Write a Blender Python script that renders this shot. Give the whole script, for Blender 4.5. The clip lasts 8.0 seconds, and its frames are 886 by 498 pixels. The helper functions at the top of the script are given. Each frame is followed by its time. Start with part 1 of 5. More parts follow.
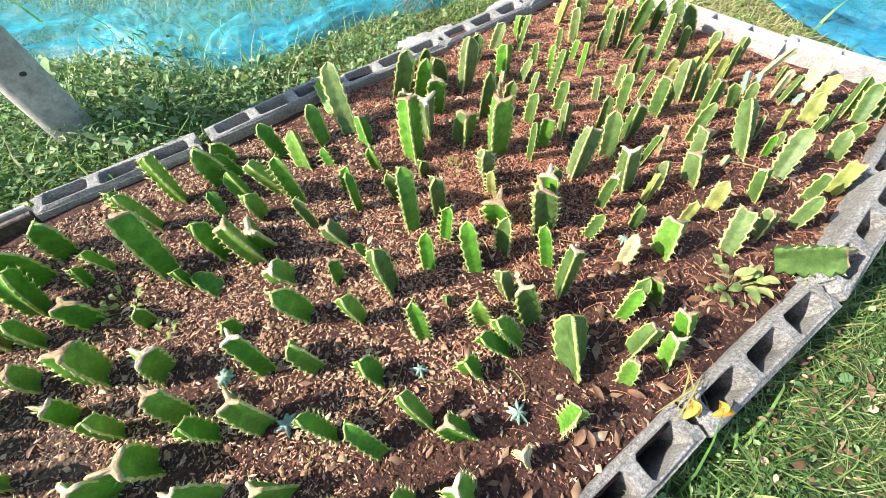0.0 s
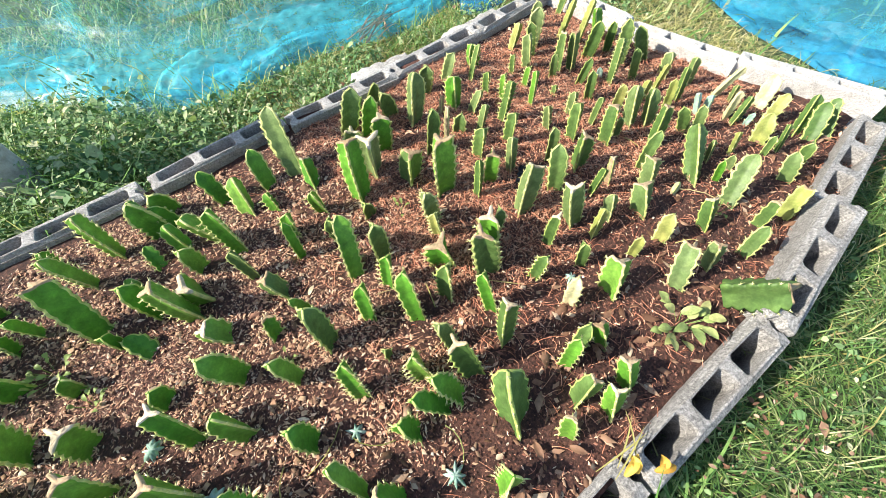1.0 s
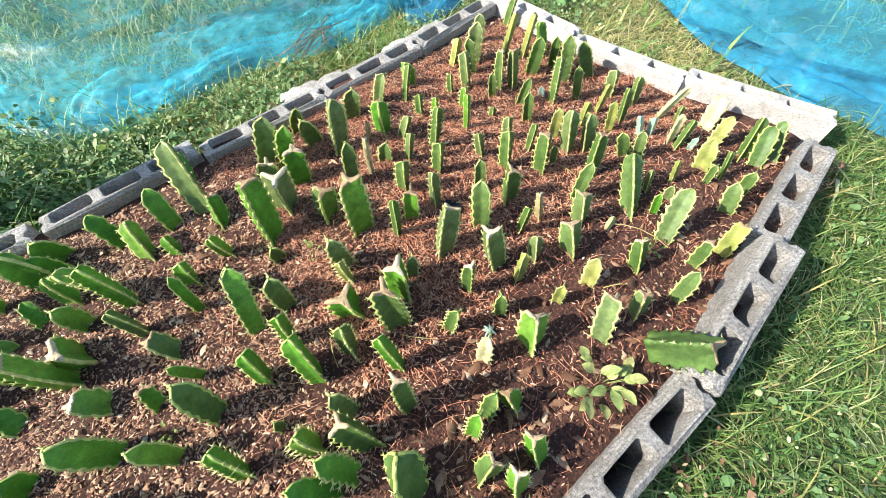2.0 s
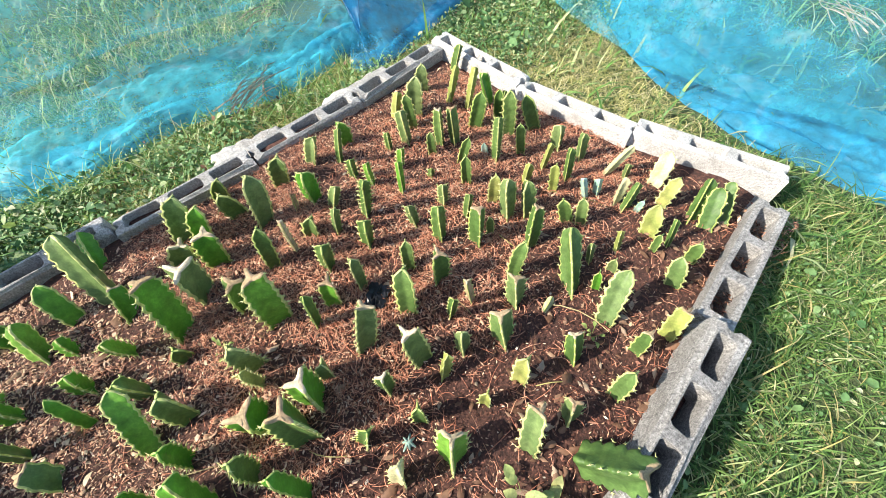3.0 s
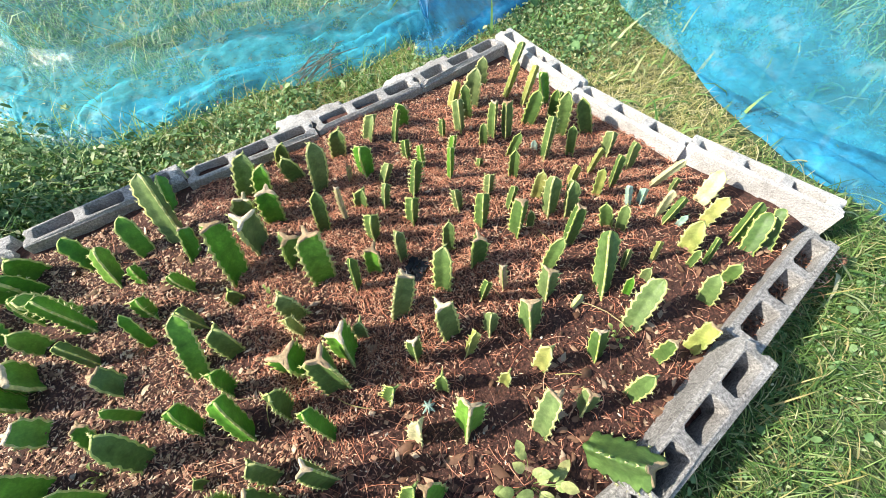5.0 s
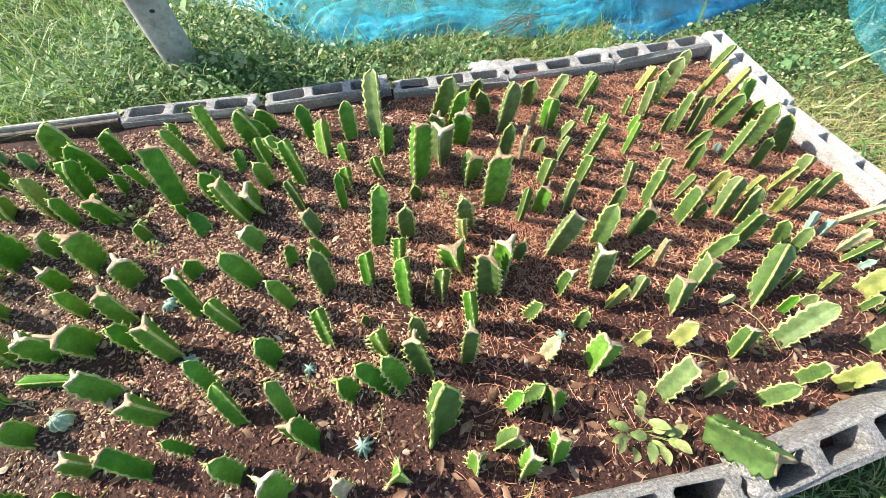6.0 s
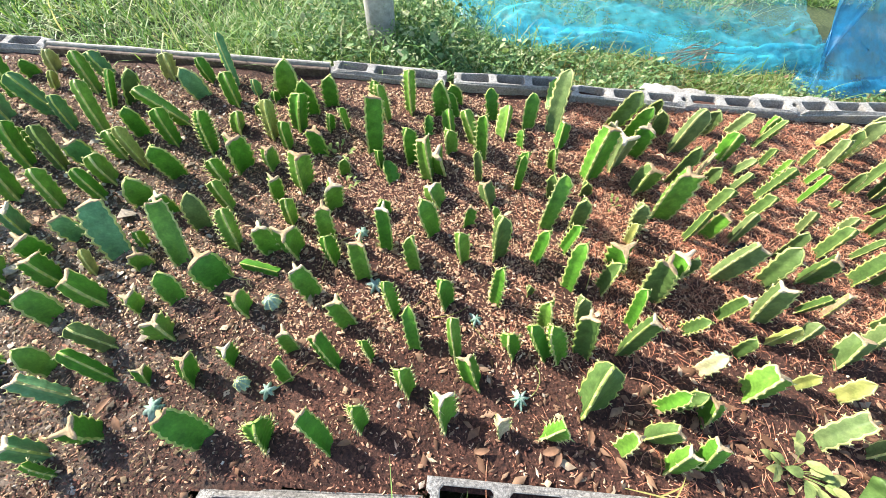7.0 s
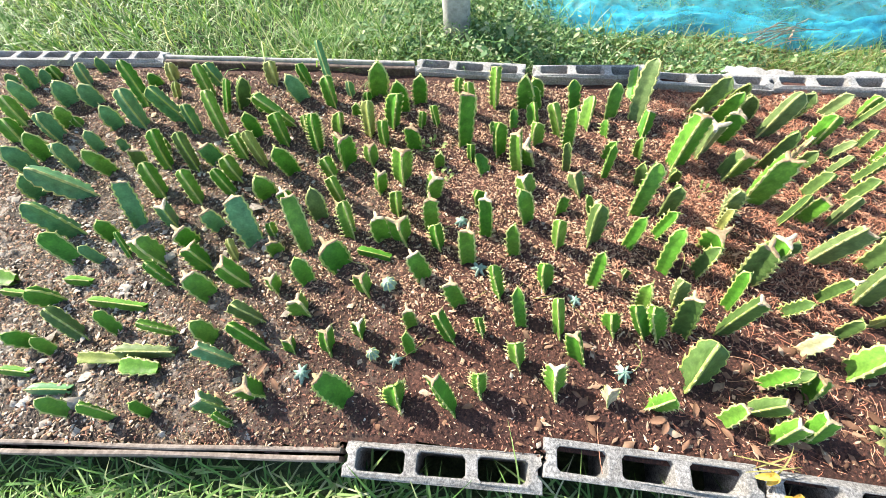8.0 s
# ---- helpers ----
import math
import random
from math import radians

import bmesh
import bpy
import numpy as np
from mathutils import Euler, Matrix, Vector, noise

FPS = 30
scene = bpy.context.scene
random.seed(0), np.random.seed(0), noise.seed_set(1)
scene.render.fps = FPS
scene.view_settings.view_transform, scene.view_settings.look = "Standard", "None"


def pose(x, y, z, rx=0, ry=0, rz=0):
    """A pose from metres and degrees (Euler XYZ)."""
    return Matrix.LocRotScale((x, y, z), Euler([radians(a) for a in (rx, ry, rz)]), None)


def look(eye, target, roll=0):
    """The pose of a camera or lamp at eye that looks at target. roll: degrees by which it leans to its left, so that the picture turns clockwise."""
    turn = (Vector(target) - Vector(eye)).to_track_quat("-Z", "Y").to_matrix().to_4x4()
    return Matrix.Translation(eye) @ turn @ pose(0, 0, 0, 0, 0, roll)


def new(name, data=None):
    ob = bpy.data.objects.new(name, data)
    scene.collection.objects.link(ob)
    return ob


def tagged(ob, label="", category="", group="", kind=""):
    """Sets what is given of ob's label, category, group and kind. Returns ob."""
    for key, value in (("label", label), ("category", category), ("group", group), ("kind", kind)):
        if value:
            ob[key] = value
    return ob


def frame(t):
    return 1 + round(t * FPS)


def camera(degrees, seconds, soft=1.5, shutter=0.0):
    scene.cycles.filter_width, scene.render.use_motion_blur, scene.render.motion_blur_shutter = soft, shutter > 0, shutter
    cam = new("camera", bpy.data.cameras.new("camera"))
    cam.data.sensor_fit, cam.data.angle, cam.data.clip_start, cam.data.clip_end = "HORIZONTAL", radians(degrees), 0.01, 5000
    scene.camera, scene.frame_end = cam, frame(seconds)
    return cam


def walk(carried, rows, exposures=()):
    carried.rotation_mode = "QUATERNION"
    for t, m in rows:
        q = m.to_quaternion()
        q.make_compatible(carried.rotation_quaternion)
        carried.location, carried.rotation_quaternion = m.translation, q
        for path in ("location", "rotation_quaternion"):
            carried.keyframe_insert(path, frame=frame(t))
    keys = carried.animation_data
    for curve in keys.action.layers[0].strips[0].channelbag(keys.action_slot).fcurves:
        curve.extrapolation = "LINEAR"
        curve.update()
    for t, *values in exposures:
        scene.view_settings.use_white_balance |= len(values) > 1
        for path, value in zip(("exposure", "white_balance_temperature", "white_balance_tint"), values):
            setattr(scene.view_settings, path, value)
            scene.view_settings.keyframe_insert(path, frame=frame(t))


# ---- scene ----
cam = camera(98.3, 8.0, 0.6)
PATH = [
    (0, (0.01, 0.123, 0.715), (0.598, 1.004, -0.982), -2.7),
    (0.5, (0.084, 0.125, 0.731), (0.627, 1.047, -0.958), -5.2),
    (1, (0.155, 0.119, 0.738), (0.772, 1.01, -0.942), -4.5),
    (1.5, (0.203, 0.123, 0.748), (0.847, 1.027, -0.916), -6.8),
    (2, (0.37, 0.113, 0.731), (1.004, 0.965, -0.964), -3.9),
    (2.2, (0.438, 0.119, 0.732), (1.072, 0.966, -0.966), -3.5),
    (3.3, (0.620, 0.158, 0.772), (1.326, 1.023, -0.886), -4.3),
    (3.5, (0.617, 0.159, 0.778), (1.348, 1.033, -0.865), -3.8),
    (4, (0.612, 0.158, 0.788), (1.347, 1.05, -0.844), -3.9),
    (4.2, (0.608, 0.157, 0.788), (1.341, 1.05, -0.845), -3.8),
    (5.3, (0.508, 0.117, 0.779), (0.957, 1.07, -0.922), -2.7),
    (5.5, (0.464, 0.104, 0.781), (0.843, 1.08, -0.923), -2.6),
    (5.8, (0.36, 0.067, 0.782), (0.614, 1.096, -0.914), -1.6),
    (6, (0.297, 0.063, 0.784), (0.494, 1.085, -0.924), -0.4),
    (6.5, (0.149, 0.028, 0.794), (0.218, 1.075, -0.908), 2.6),
    (7, (0.004, -0.021, 0.803), (-0.045, 1.044, -0.889), 3.0),
    (7.5, (-0.093, -0.051, 0.816), (-0.23, 0.971, -0.897), -0.9),
    (8, (-0.15, -0.085, 0.871), (-0.376, 0.909, -0.849), -6.1),
]
walk(cam, [(t, look(eye, target, roll)) for t, eye, target, roll in PATH], [(0, 1.28), (4.2, 1.21), (5.5, 1.19), (6.5, 1.33), (8, 1.54)])

# ---- light ----
SUN_AZ, SUN_EL = (-0.888, 0.46), 36.0
world = bpy.data.worlds.new("world")
world.use_nodes = True
scene.world = world
wn = world.node_tree
sky = wn.nodes.new("ShaderNodeTexSky")
sky.sky_type = "NISHITA"
sky.sun_disc = False
sky.sun_elevation = radians(SUN_EL)
sky.sun_rotation = math.atan2(SUN_AZ[0], SUN_AZ[1])
wn.links.new(sky.outputs[0], wn.nodes["Background"].inputs[0])
wn.nodes["Background"].inputs[1].default_value = 0.122
sun = new("sun", bpy.data.lights.new("sun", "SUN"))
sun.data.energy, sun.data.angle, sun.data.color = 4.6, radians(0.6), (1.0, 0.93, 0.82)
sd = Vector((SUN_AZ[0], SUN_AZ[1], math.tan(radians(SUN_EL)))).normalized()
sun.matrix_world = look(sd * 10, (0, 0, 0))

# ---- materials ----


def material(name):
    m = bpy.data.materials.new(name)
    m.use_nodes = True
    return m, m.node_tree, m.node_tree.nodes["Principled BSDF"]


def node(nt, kind, **values):
    n = nt.nodes.new(kind)
    for key, v in values.items():
        n.inputs[key.replace("_", " ")].default_value = v
    return n


def noise_of(nt, scale, detail=4.0, rough=0.6):
    co = nt.nodes.new("ShaderNodeTexCoord")
    n = node(nt, "ShaderNodeTexNoise", Scale=scale, Detail=detail, Roughness=rough)
    nt.links.new(co.outputs["Object"], n.inputs["Vector"])
    return n.outputs["Fac"]


def ramp(nt, fac, stops):
    r = nt.nodes.new("ShaderNodeValToRGB")
    el = r.color_ramp.elements
    while len(el) < len(stops):
        el.new(0.5)
    for e, (p, c) in zip(el, stops):
        e.position, e.color = p, (*c, 1)
    nt.links.new(fac, r.inputs[0])
    return r.outputs[0]


def mixed(nt, a, b, fac, mode="MIX"):
    m = nt.nodes.new("ShaderNodeMix")
    m.data_type, m.blend_type = "RGBA", mode
    for sock, v in ((m.inputs[0], fac), (m.inputs[6], a), (m.inputs[7], b)):
        if isinstance(v, bpy.types.NodeSocket):
            nt.links.new(v, sock)
        else:
            sock.default_value = v
    return m.outputs[2]


def bumped(nt, bsdf, height, strength, distance):
    b = node(nt, "ShaderNodeBump", Strength=strength, Distance=distance)
    nt.links.new(height, b.inputs["Height"])
    nt.links.new(b.outputs[0], bsdf.inputs["Normal"])


def island(nt):
    return nt.nodes.new("ShaderNodeNewGeometry").outputs["Random Per Island"]


def chance(nt):
    return nt.nodes.new("ShaderNodeObjectInfo").outputs["Random"]


def leafy(name, stops, fine=60.0, rough=0.5, thin=0.35, per="island", spot=None):
    """Plant matter: colour by piece and by a fine noise, with some light passing through."""
    m, nt, p = material(name)
    pick = island(nt) if per == "island" else chance(nt)
    base = ramp(nt, pick, stops)
    f = noise_of(nt, fine, 5)
    shade = ramp(nt, f, [(0.3, (0.62, 0.62, 0.62)), (0.7, (1.25, 1.25, 1.2))])
    col = mixed(nt, base, shade, 1.0, "MULTIPLY")
    if per == "object":
        # broad blotches and fine pale flecks of a succulent skin
        col = mixed(nt, col, ramp(nt, noise_of(nt, 26, 2), [(0.34, (0.8, 0.84, 0.8)), (0.66, (1.28, 1.2, 1.25))]), 1.0, "MULTIPLY")
        col = mixed(nt, col, ramp(nt, noise_of(nt, 210, 2), [(0.42, (0.93, 0.94, 0.92)), (0.68, (1.16, 1.14, 1.14))]), 1.0, "MULTIPLY")
    if spot:
        s = ramp(nt, noise_of(nt, spot[0], 3), [(spot[1], (0, 0, 0)), (spot[1] + 0.1, (1, 1, 1))])
        col = mixed(nt, col, (*spot[2], 1), s)
    nt.links.new(col, p.inputs["Base Color"])
    p.inputs["Roughness"].default_value = rough
    p.inputs["Specular IOR Level"].default_value = 0.3
    bumped(nt, p, f, 0.5, 0.003)
    if thin:
        tr = nt.nodes.new("ShaderNodeBsdfTranslucent")
        nt.links.new(mixed(nt, col, (1.0, 1.0, 0.55, 1), 1.0, "MULTIPLY"), tr.inputs[0])
        mx = nt.nodes.new("ShaderNodeMixShader")
        mx.inputs[0].default_value = thin
        nt.links.new(p.outputs[0], mx.inputs[1])
        nt.links.new(tr.outputs[0], mx.inputs[2])
        nt.links.new(mx.outputs[0], nt.nodes["Material Output"].inputs[0])
    return m


GREEN = [(0.0, (0.066, 0.222, 0.021)), (0.35, (0.09, 0.268, 0.026)), (0.7, (0.122, 0.295, 0.035)), (1.0, (0.165, 0.322, 0.05))]
M_stem = leafy("cactus_skin", GREEN, 40, 0.5, 0.14, "object", (18, 0.68, (0.19, 0.27, 0.04)))
LIME = [(0.0, (0.075, 0.145, 0.036)), (0.5, (0.105, 0.18, 0.05)), (1.0, (0.155, 0.215, 0.082))]
M_lime = leafy("sunned_cactus_skin", LIME, 40, 0.5, 0.12, "object", (24, 0.64, (0.26, 0.29, 0.09)))
M_deep = leafy("dark_cactus_skin", [(0.0, (0.078, 0.215, 0.068)), (1.0, (0.135, 0.3, 0.14))], 40, 0.45, 0.08, "object", (20, 0.66, (0.19, 0.27, 0.1)))
M_pale = leafy("yellowed_cactus_skin", [(0.0, (0.24, 0.29, 0.07)), (1.0, (0.34, 0.35, 0.11))], 30, 0.5, 0.12, "object", (22, 0.64, (0.42, 0.34, 0.14)))
M_bleach = leafy("bleached_cactus_skin", [(0.0, (0.42, 0.45, 0.25)), (1.0, (0.62, 0.56, 0.32))], 60, 0.6, 0.1, "object", (30, 0.6, (0.5, 0.36, 0.2)))
M_rib = leafy("cactus_margin", [(0.0, (0.38, 0.48, 0.12)), (1.0, (0.56, 0.56, 0.24))], 90, 0.5, 0.15, "object", (120, 0.62, (0.42, 0.3, 0.13)))
M_cut = leafy("dried_cut_flesh", [(0.0, (0.3, 0.21, 0.12)), (0.5, (0.42, 0.33, 0.2)), (1.0, (0.54, 0.47, 0.34))], 120, 0.75, 0.0, "object")
M_spine = leafy("spine", [(0.0, (0.5, 0.5, 0.18)), (1.0, (0.74, 0.74, 0.38))], 50, 0.6, 0.0)
M_blue = leafy("blue_green_cactus_skin", [(0.0, (0.26, 0.43, 0.35)), (1.0, (0.38, 0.52, 0.46))], 60, 0.5, 0.05, "object", (60, 0.6, (0.4, 0.5, 0.42)))
M_weed = leafy("weed_leaf", [(0.0, (0.13, 0.22, 0.06)), (0.6, (0.28, 0.36, 0.11)), (1.0, (0.5, 0.5, 0.17))], 40, 0.5, 0.3)
M_weedlight = leafy("yellow_green_leaf", [(0.0, (0.22, 0.3, 0.1)), (1.0, (0.38, 0.4, 0.16))], 60, 0.5, 0.25, "object")
M_yellow = leafy("withered_yellow_leaf", [(0.0, (0.55, 0.3, 0.05)), (1.0, (0.72, 0.5, 0.1))], 70, 0.6, 0.25, "object")
M_litter = leafy("dry_leaf", [(0.0, (0.12, 0.06, 0.035)), (0.5, (0.24, 0.13, 0.08)), (0.85, (0.36, 0.23, 0.15)), (1.0, (0.5, 0.39, 0.28))], 60, 0.7, 0.15)
M_chip = leafy("bark_chip", [(0.0, (0.08, 0.036, 0.026)), (0.2, (0.26, 0.115, 0.082)), (0.42, (0.52, 0.285, 0.18)), (0.8, (0.66, 0.425, 0.29)), (1.0, (0.73, 0.575, 0.43))], 120, 0.85, 0.0)
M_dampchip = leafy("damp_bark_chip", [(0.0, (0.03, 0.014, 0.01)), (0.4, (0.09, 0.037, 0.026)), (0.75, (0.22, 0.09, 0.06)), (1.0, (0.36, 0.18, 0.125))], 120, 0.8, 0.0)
M_crumb = leafy("grey_brown_crumb", [(0.0, (0.04, 0.028, 0.017)), (0.4, (0.13, 0.088, 0.052)), (0.8, (0.27, 0.195, 0.12)), (1.0, (0.4, 0.31, 0.205))], 120, 0.9, 0.0)
M_grit = leafy("grit", [(0.0, (0.09, 0.07, 0.055)), (0.35, (0.24, 0.2, 0.16)), (0.7, (0.42, 0.36, 0.3)), (1.0, (0.58, 0.52, 0.45))], 150, 0.9, 0.0)
M_clod = leafy("mulch_clod", [(0.0, (0.10, 0.052, 0.034)), (0.5, (0.31, 0.18, 0.112)), (0.85, (0.5, 0.33, 0.21)), (1.0, (0.6, 0.46, 0.33))], 150, 0.9, 0.0)
M_fibre = leafy("coir_fibre", [(0.0, (0.2, 0.068, 0.042)), (0.5, (0.52, 0.2, 0.115)), (1.0, (0.66, 0.35, 0.23))], 120, 0.8, 0.0)
M_grass = leafy("grass_blade", [(0.0, (0.08, 0.19, 0.045)), (0.35, (0.17, 0.33, 0.08)), (0.7, (0.3, 0.45, 0.15)), (0.9, (0.46, 0.51, 0.25)), (1.0, (0.6, 0.58, 0.38))], 30, 0.5, 0.35)
M_turf = leafy("turf_blade", [(0.0, (0.05, 0.12, 0.03)), (0.35, (0.108, 0.21, 0.052)), (0.7, (0.19, 0.3, 0.085)), (0.9, (0.32, 0.38, 0.16)), (1.0, (0.54, 0.51, 0.3))], 30, 0.5, 0.3)
M_dry = leafy("dry_grass_blade", [(0.0, (0.16, 0.2, 0.05)), (0.4, (0.32, 0.31, 0.1)), (0.8, (0.48, 0.4, 0.17)), (1.0, (0.55, 0.46, 0.26))], 30, 0.6, 0.3)
M_straw = leafy("straw_blade", [(0.0, (0.26, 0.27, 0.08)), (0.4, (0.46, 0.43, 0.17)), (0.8, (0.62, 0.54, 0.28)), (1.0, (0.7, 0.63, 0.42))], 30, 0.6, 0.25)
M_clover = leafy("ground_cover_leaf", [(0.0, (0.07, 0.16, 0.06)), (0.4, (0.14, 0.26, 0.1)), (0.75, (0.25, 0.38, 0.165)), (0.92, (0.46, 0.52, 0.28)), (1.0, (0.6, 0.6, 0.4))], 50, 0.65, 0.3)


def earthy(name, a, b, c, fine, rough=0.95, bump=0.8, dist=0.01):
    m, nt, p = material(name)
    n1, n2 = noise_of(nt, 4, 5), noise_of(nt, fine, 6, 0.75)
    col = mixed(nt, ramp(nt, n2, [(0.32, a), (0.5, b), (0.7, c)]), ramp(nt, n1, [(0.3, (0.65, 0.62, 0.6)), (0.7, (1.2, 1.2, 1.2))]), 1.0, "MULTIPLY")
    nt.links.new(col, p.inputs["Base Color"])
    p.inputs["Roughness"].default_value = rough
    bumped(nt, p, n2, bump, dist)
    return m, nt, p


def concrete(name, a, b, c):
    m, nt, p = earthy(name, a, b, c, 160, 0.92, 1.0, 0.006)
    # pits and larger grey stains
    v = node(nt, "ShaderNodeTexVoronoi", Scale=260.0)
    co = nt.nodes.new("ShaderNodeTexCoord")
    nt.links.new(co.outputs["Object"], v.inputs["Vector"])
    pit = ramp(nt, v.outputs["Distance"], [(0.08, (0.35, 0.34, 0.33)), (0.3, (1, 1, 1))])
    old = p.inputs["Base Color"].links[0].from_socket
    stain = ramp(nt, noise_of(nt, 13, 5, 0.65), [(0.34, (0.55, 0.53, 0.5)), (0.5, (0.95, 0.94, 0.92)), (0.7, (1.14, 1.13, 1.12))])
    old = mixed(nt, old, stain, 0.8, "MULTIPLY")
    grain = ramp(nt, noise_of(nt, 330, 3, 0.8), [(0.36, (0.66, 0.66, 0.66)), (0.52, (1, 1, 1)), (0.66, (1.3, 1.3, 1.28))])
    old = mixed(nt, old, grain, 1.0, "MULTIPLY")
    nt.links.new(mixed(nt, old, pit, 0.6, "MULTIPLY"), p.inputs["Base Color"])
    return m


M_soil, nt, p = earthy("mulched_soil", (0.02, 0.0095, 0.007), (0.07, 0.029, 0.02), (0.2, 0.086, 0.057), 130)
# sand worked into the soil at the bed's near left
co = nt.nodes.new("ShaderNodeTexCoord")
xyz = nt.nodes.new("ShaderNodeSeparateXYZ")
nt.links.new(co.outputs["Object"], xyz.inputs[0])
rx = node(nt, "ShaderNodeMapRange")
for k, v in ((1, -0.25), (2, -1.2), (3, 0.0), (4, 1.0)):
    rx.inputs[k].default_value = v
nt.links.new(xyz.outputs[0], rx.inputs[0])
ry = node(nt, "ShaderNodeMapRange")
for k, v in ((1, 0.95), (2, 0.45), (3, 0.1), (4, 1.0)):
    ry.inputs[k].default_value = v
nt.links.new(xyz.outputs[1], ry.inputs[0])
both = nt.nodes.new("ShaderNodeMath")
both.operation = "MULTIPLY"
nt.links.new(rx.outputs[0], both.inputs[0])
nt.links.new(ry.outputs[0], both.inputs[1])
sand = ramp(nt, noise_of(nt, 11, 7, 0.75), [(0.36, (0.04, 0.03, 0.022)), (0.5, (0.09, 0.07, 0.052)), (0.64, (0.44, 0.375, 0.295))])
nt.links.new(mixed(nt, p.inputs["Base Color"].links[0].from_socket, sand, both.outputs[0]), p.inputs["Base Color"])
M_block = concrete("concrete_block", (0.22, 0.215, 0.205), (0.4, 0.39, 0.375), (0.56, 0.55, 0.53))
M_midblock = concrete("weathered_concrete_block", (0.2, 0.196, 0.188), (0.4, 0.39, 0.375), (0.6, 0.585, 0.565))
M_greyblock = concrete("grey_concrete_block", (0.12, 0.117, 0.113), (0.32, 0.313, 0.302), (0.56, 0.545, 0.52))
# bleached concrete, raised further to carry the end row's sun glare in its colour
M_bleached_lit = concrete("bleached_sunlit_concrete", (0.36, 0.35, 0.335), (0.58, 0.568, 0.548), (0.76, 0.745, 0.715))
M_mortar = concrete("spilt_mortar", (0.36, 0.35, 0.33), (0.54, 0.53, 0.5), (0.68, 0.66, 0.63))
M_earth = earthy("turf_earth", (0.03, 0.042, 0.016), (0.065, 0.095, 0.032), (0.15, 0.165, 0.07), 90)[0]
M_board, nt, p = earthy("weathered_board", (0.1, 0.078, 0.062), (0.21, 0.17, 0.14), (0.35, 0.3, 0.26), 60, 0.85, 0.4, 0.002)
# pale tone for the added strip that draws a board's bleached, sunlit edge
M_litedge = earthy("bleached_lit_edge", (0.26, 0.24, 0.22), (0.42, 0.4, 0.37), (0.58, 0.55, 0.52), 60, 0.85, 0.4, 0.002)[0]
M_darkboard, nt, p = earthy("old_stained_board", (0.05, 0.035, 0.028), (0.1, 0.07, 0.055), (0.2, 0.16, 0.13), 60, 0.85, 0.4, 0.002)
M_post, nt, p = earthy("grey_post_wood", (0.27, 0.255, 0.23), (0.4, 0.385, 0.355), (0.54, 0.52, 0.48), 50, 0.85, 0.4, 0.002)
M_black, nt, p = earthy("black_plastic", (0.01, 0.011, 0.014), (0.025, 0.028, 0.035), (0.07, 0.075, 0.09), 40, 0.35, 0.3, 0.002)


def netting(name, col, cover):
    """Fine woven mesh: partly open, the threads pass some light on."""
    m, nt, p = material(name)
    nt.nodes.remove(p)
    f = noise_of(nt, 7, 4)
    # the whitened last stop paints highlights of the folds into the thread colour
    tone = mixed(nt, ramp(nt, f, [(0.3, tuple(c * 0.75 for c in col)), (0.58, tuple(min(1, c * 1.1) for c in col)), (0.78, tuple(0.55 * c + 0.4 for c in col))]), (1, 1, 1, 1), 0.0)
    di, tr, tp = (nt.nodes.new("ShaderNodeBsdf" + k) for k in ("Diffuse", "Translucent", "Transparent"))
    nt.links.new(tone, di.inputs[0])
    nt.links.new(tone, tr.inputs[0])
    a, b = nt.nodes.new("ShaderNodeMixShader"), nt.nodes.new("ShaderNodeMixShader")
    a.inputs[0].default_value = 0.45
    nt.links.new(di.outputs[0], a.inputs[1])
    nt.links.new(tr.outputs[0], a.inputs[2])
    fine = ramp(nt, noise_of(nt, 30, 6, 0.7), [(0.3, (cover - 0.18,) * 3), (0.75, (min(1, cover + 0.2),) * 3)])
    wide = ramp(nt, noise_of(nt, 3.5, 3), [(0.35, (0.6, 0.6, 0.6)), (0.62, (1.25, 1.25, 1.25))])
    gather = node(nt, "ShaderNodeAttribute")
    gather.attribute_name = "gather"
    nt.links.new(mixed(nt, mixed(nt, fine, wide, 1.0, "MULTIPLY"), gather.outputs["Fac"], 1.0, "MULTIPLY"), b.inputs[0])
    nt.links.new(tp.outputs[0], b.inputs[1])
    # the plastic threads glint along the folds
    gl, g = nt.nodes.new("ShaderNodeBsdfGlossy"), nt.nodes.new("ShaderNodeMixShader")
    gl.inputs["Roughness"].default_value = 0.38
    g.inputs[0].default_value = 0.07
    nt.links.new(a.outputs[0], g.inputs[1])
    nt.links.new(gl.outputs[0], g.inputs[2])
    nt.links.new(g.outputs[0], b.inputs[2])
    nt.links.new(b.outputs[0], nt.nodes["Material Output"].inputs[0])
    return m


M_netthick = netting("gathered_cyan_net", (0.085, 0.60, 0.77), 0.50)
M_netblue = netting("deep_blue_net", (0.035, 0.36, 0.62), 0.64)

# ---- building helpers ----


def part(name, bm, mat, parent=None, label="", smooth=False):
    me = bpy.data.meshes.new(name)
    bm.to_mesh(me)
    bm.free()
    return hold(name, me, mat, parent, label, smooth)


def hold(name, me, mat, parent=None, label="", smooth=False):
    for m in mat if isinstance(mat, (list, tuple)) else [mat]:
        me.materials.append(m)
    if smooth:
        me.polygons.foreach_set("use_smooth", [True] * len(me.polygons))
    ob = new(name, me)
    if parent:
        ob.parent = parent
    if label:
        ob["label"] = label
    return ob


def raw(name, verts, faces, mat, parent=None, label="", smooth=False):
    me = bpy.data.meshes.new(name)
    me.from_pydata([tuple(v) for v in verts], [], faces)
    me.update()
    return hold(name, me, mat, parent, label, smooth)


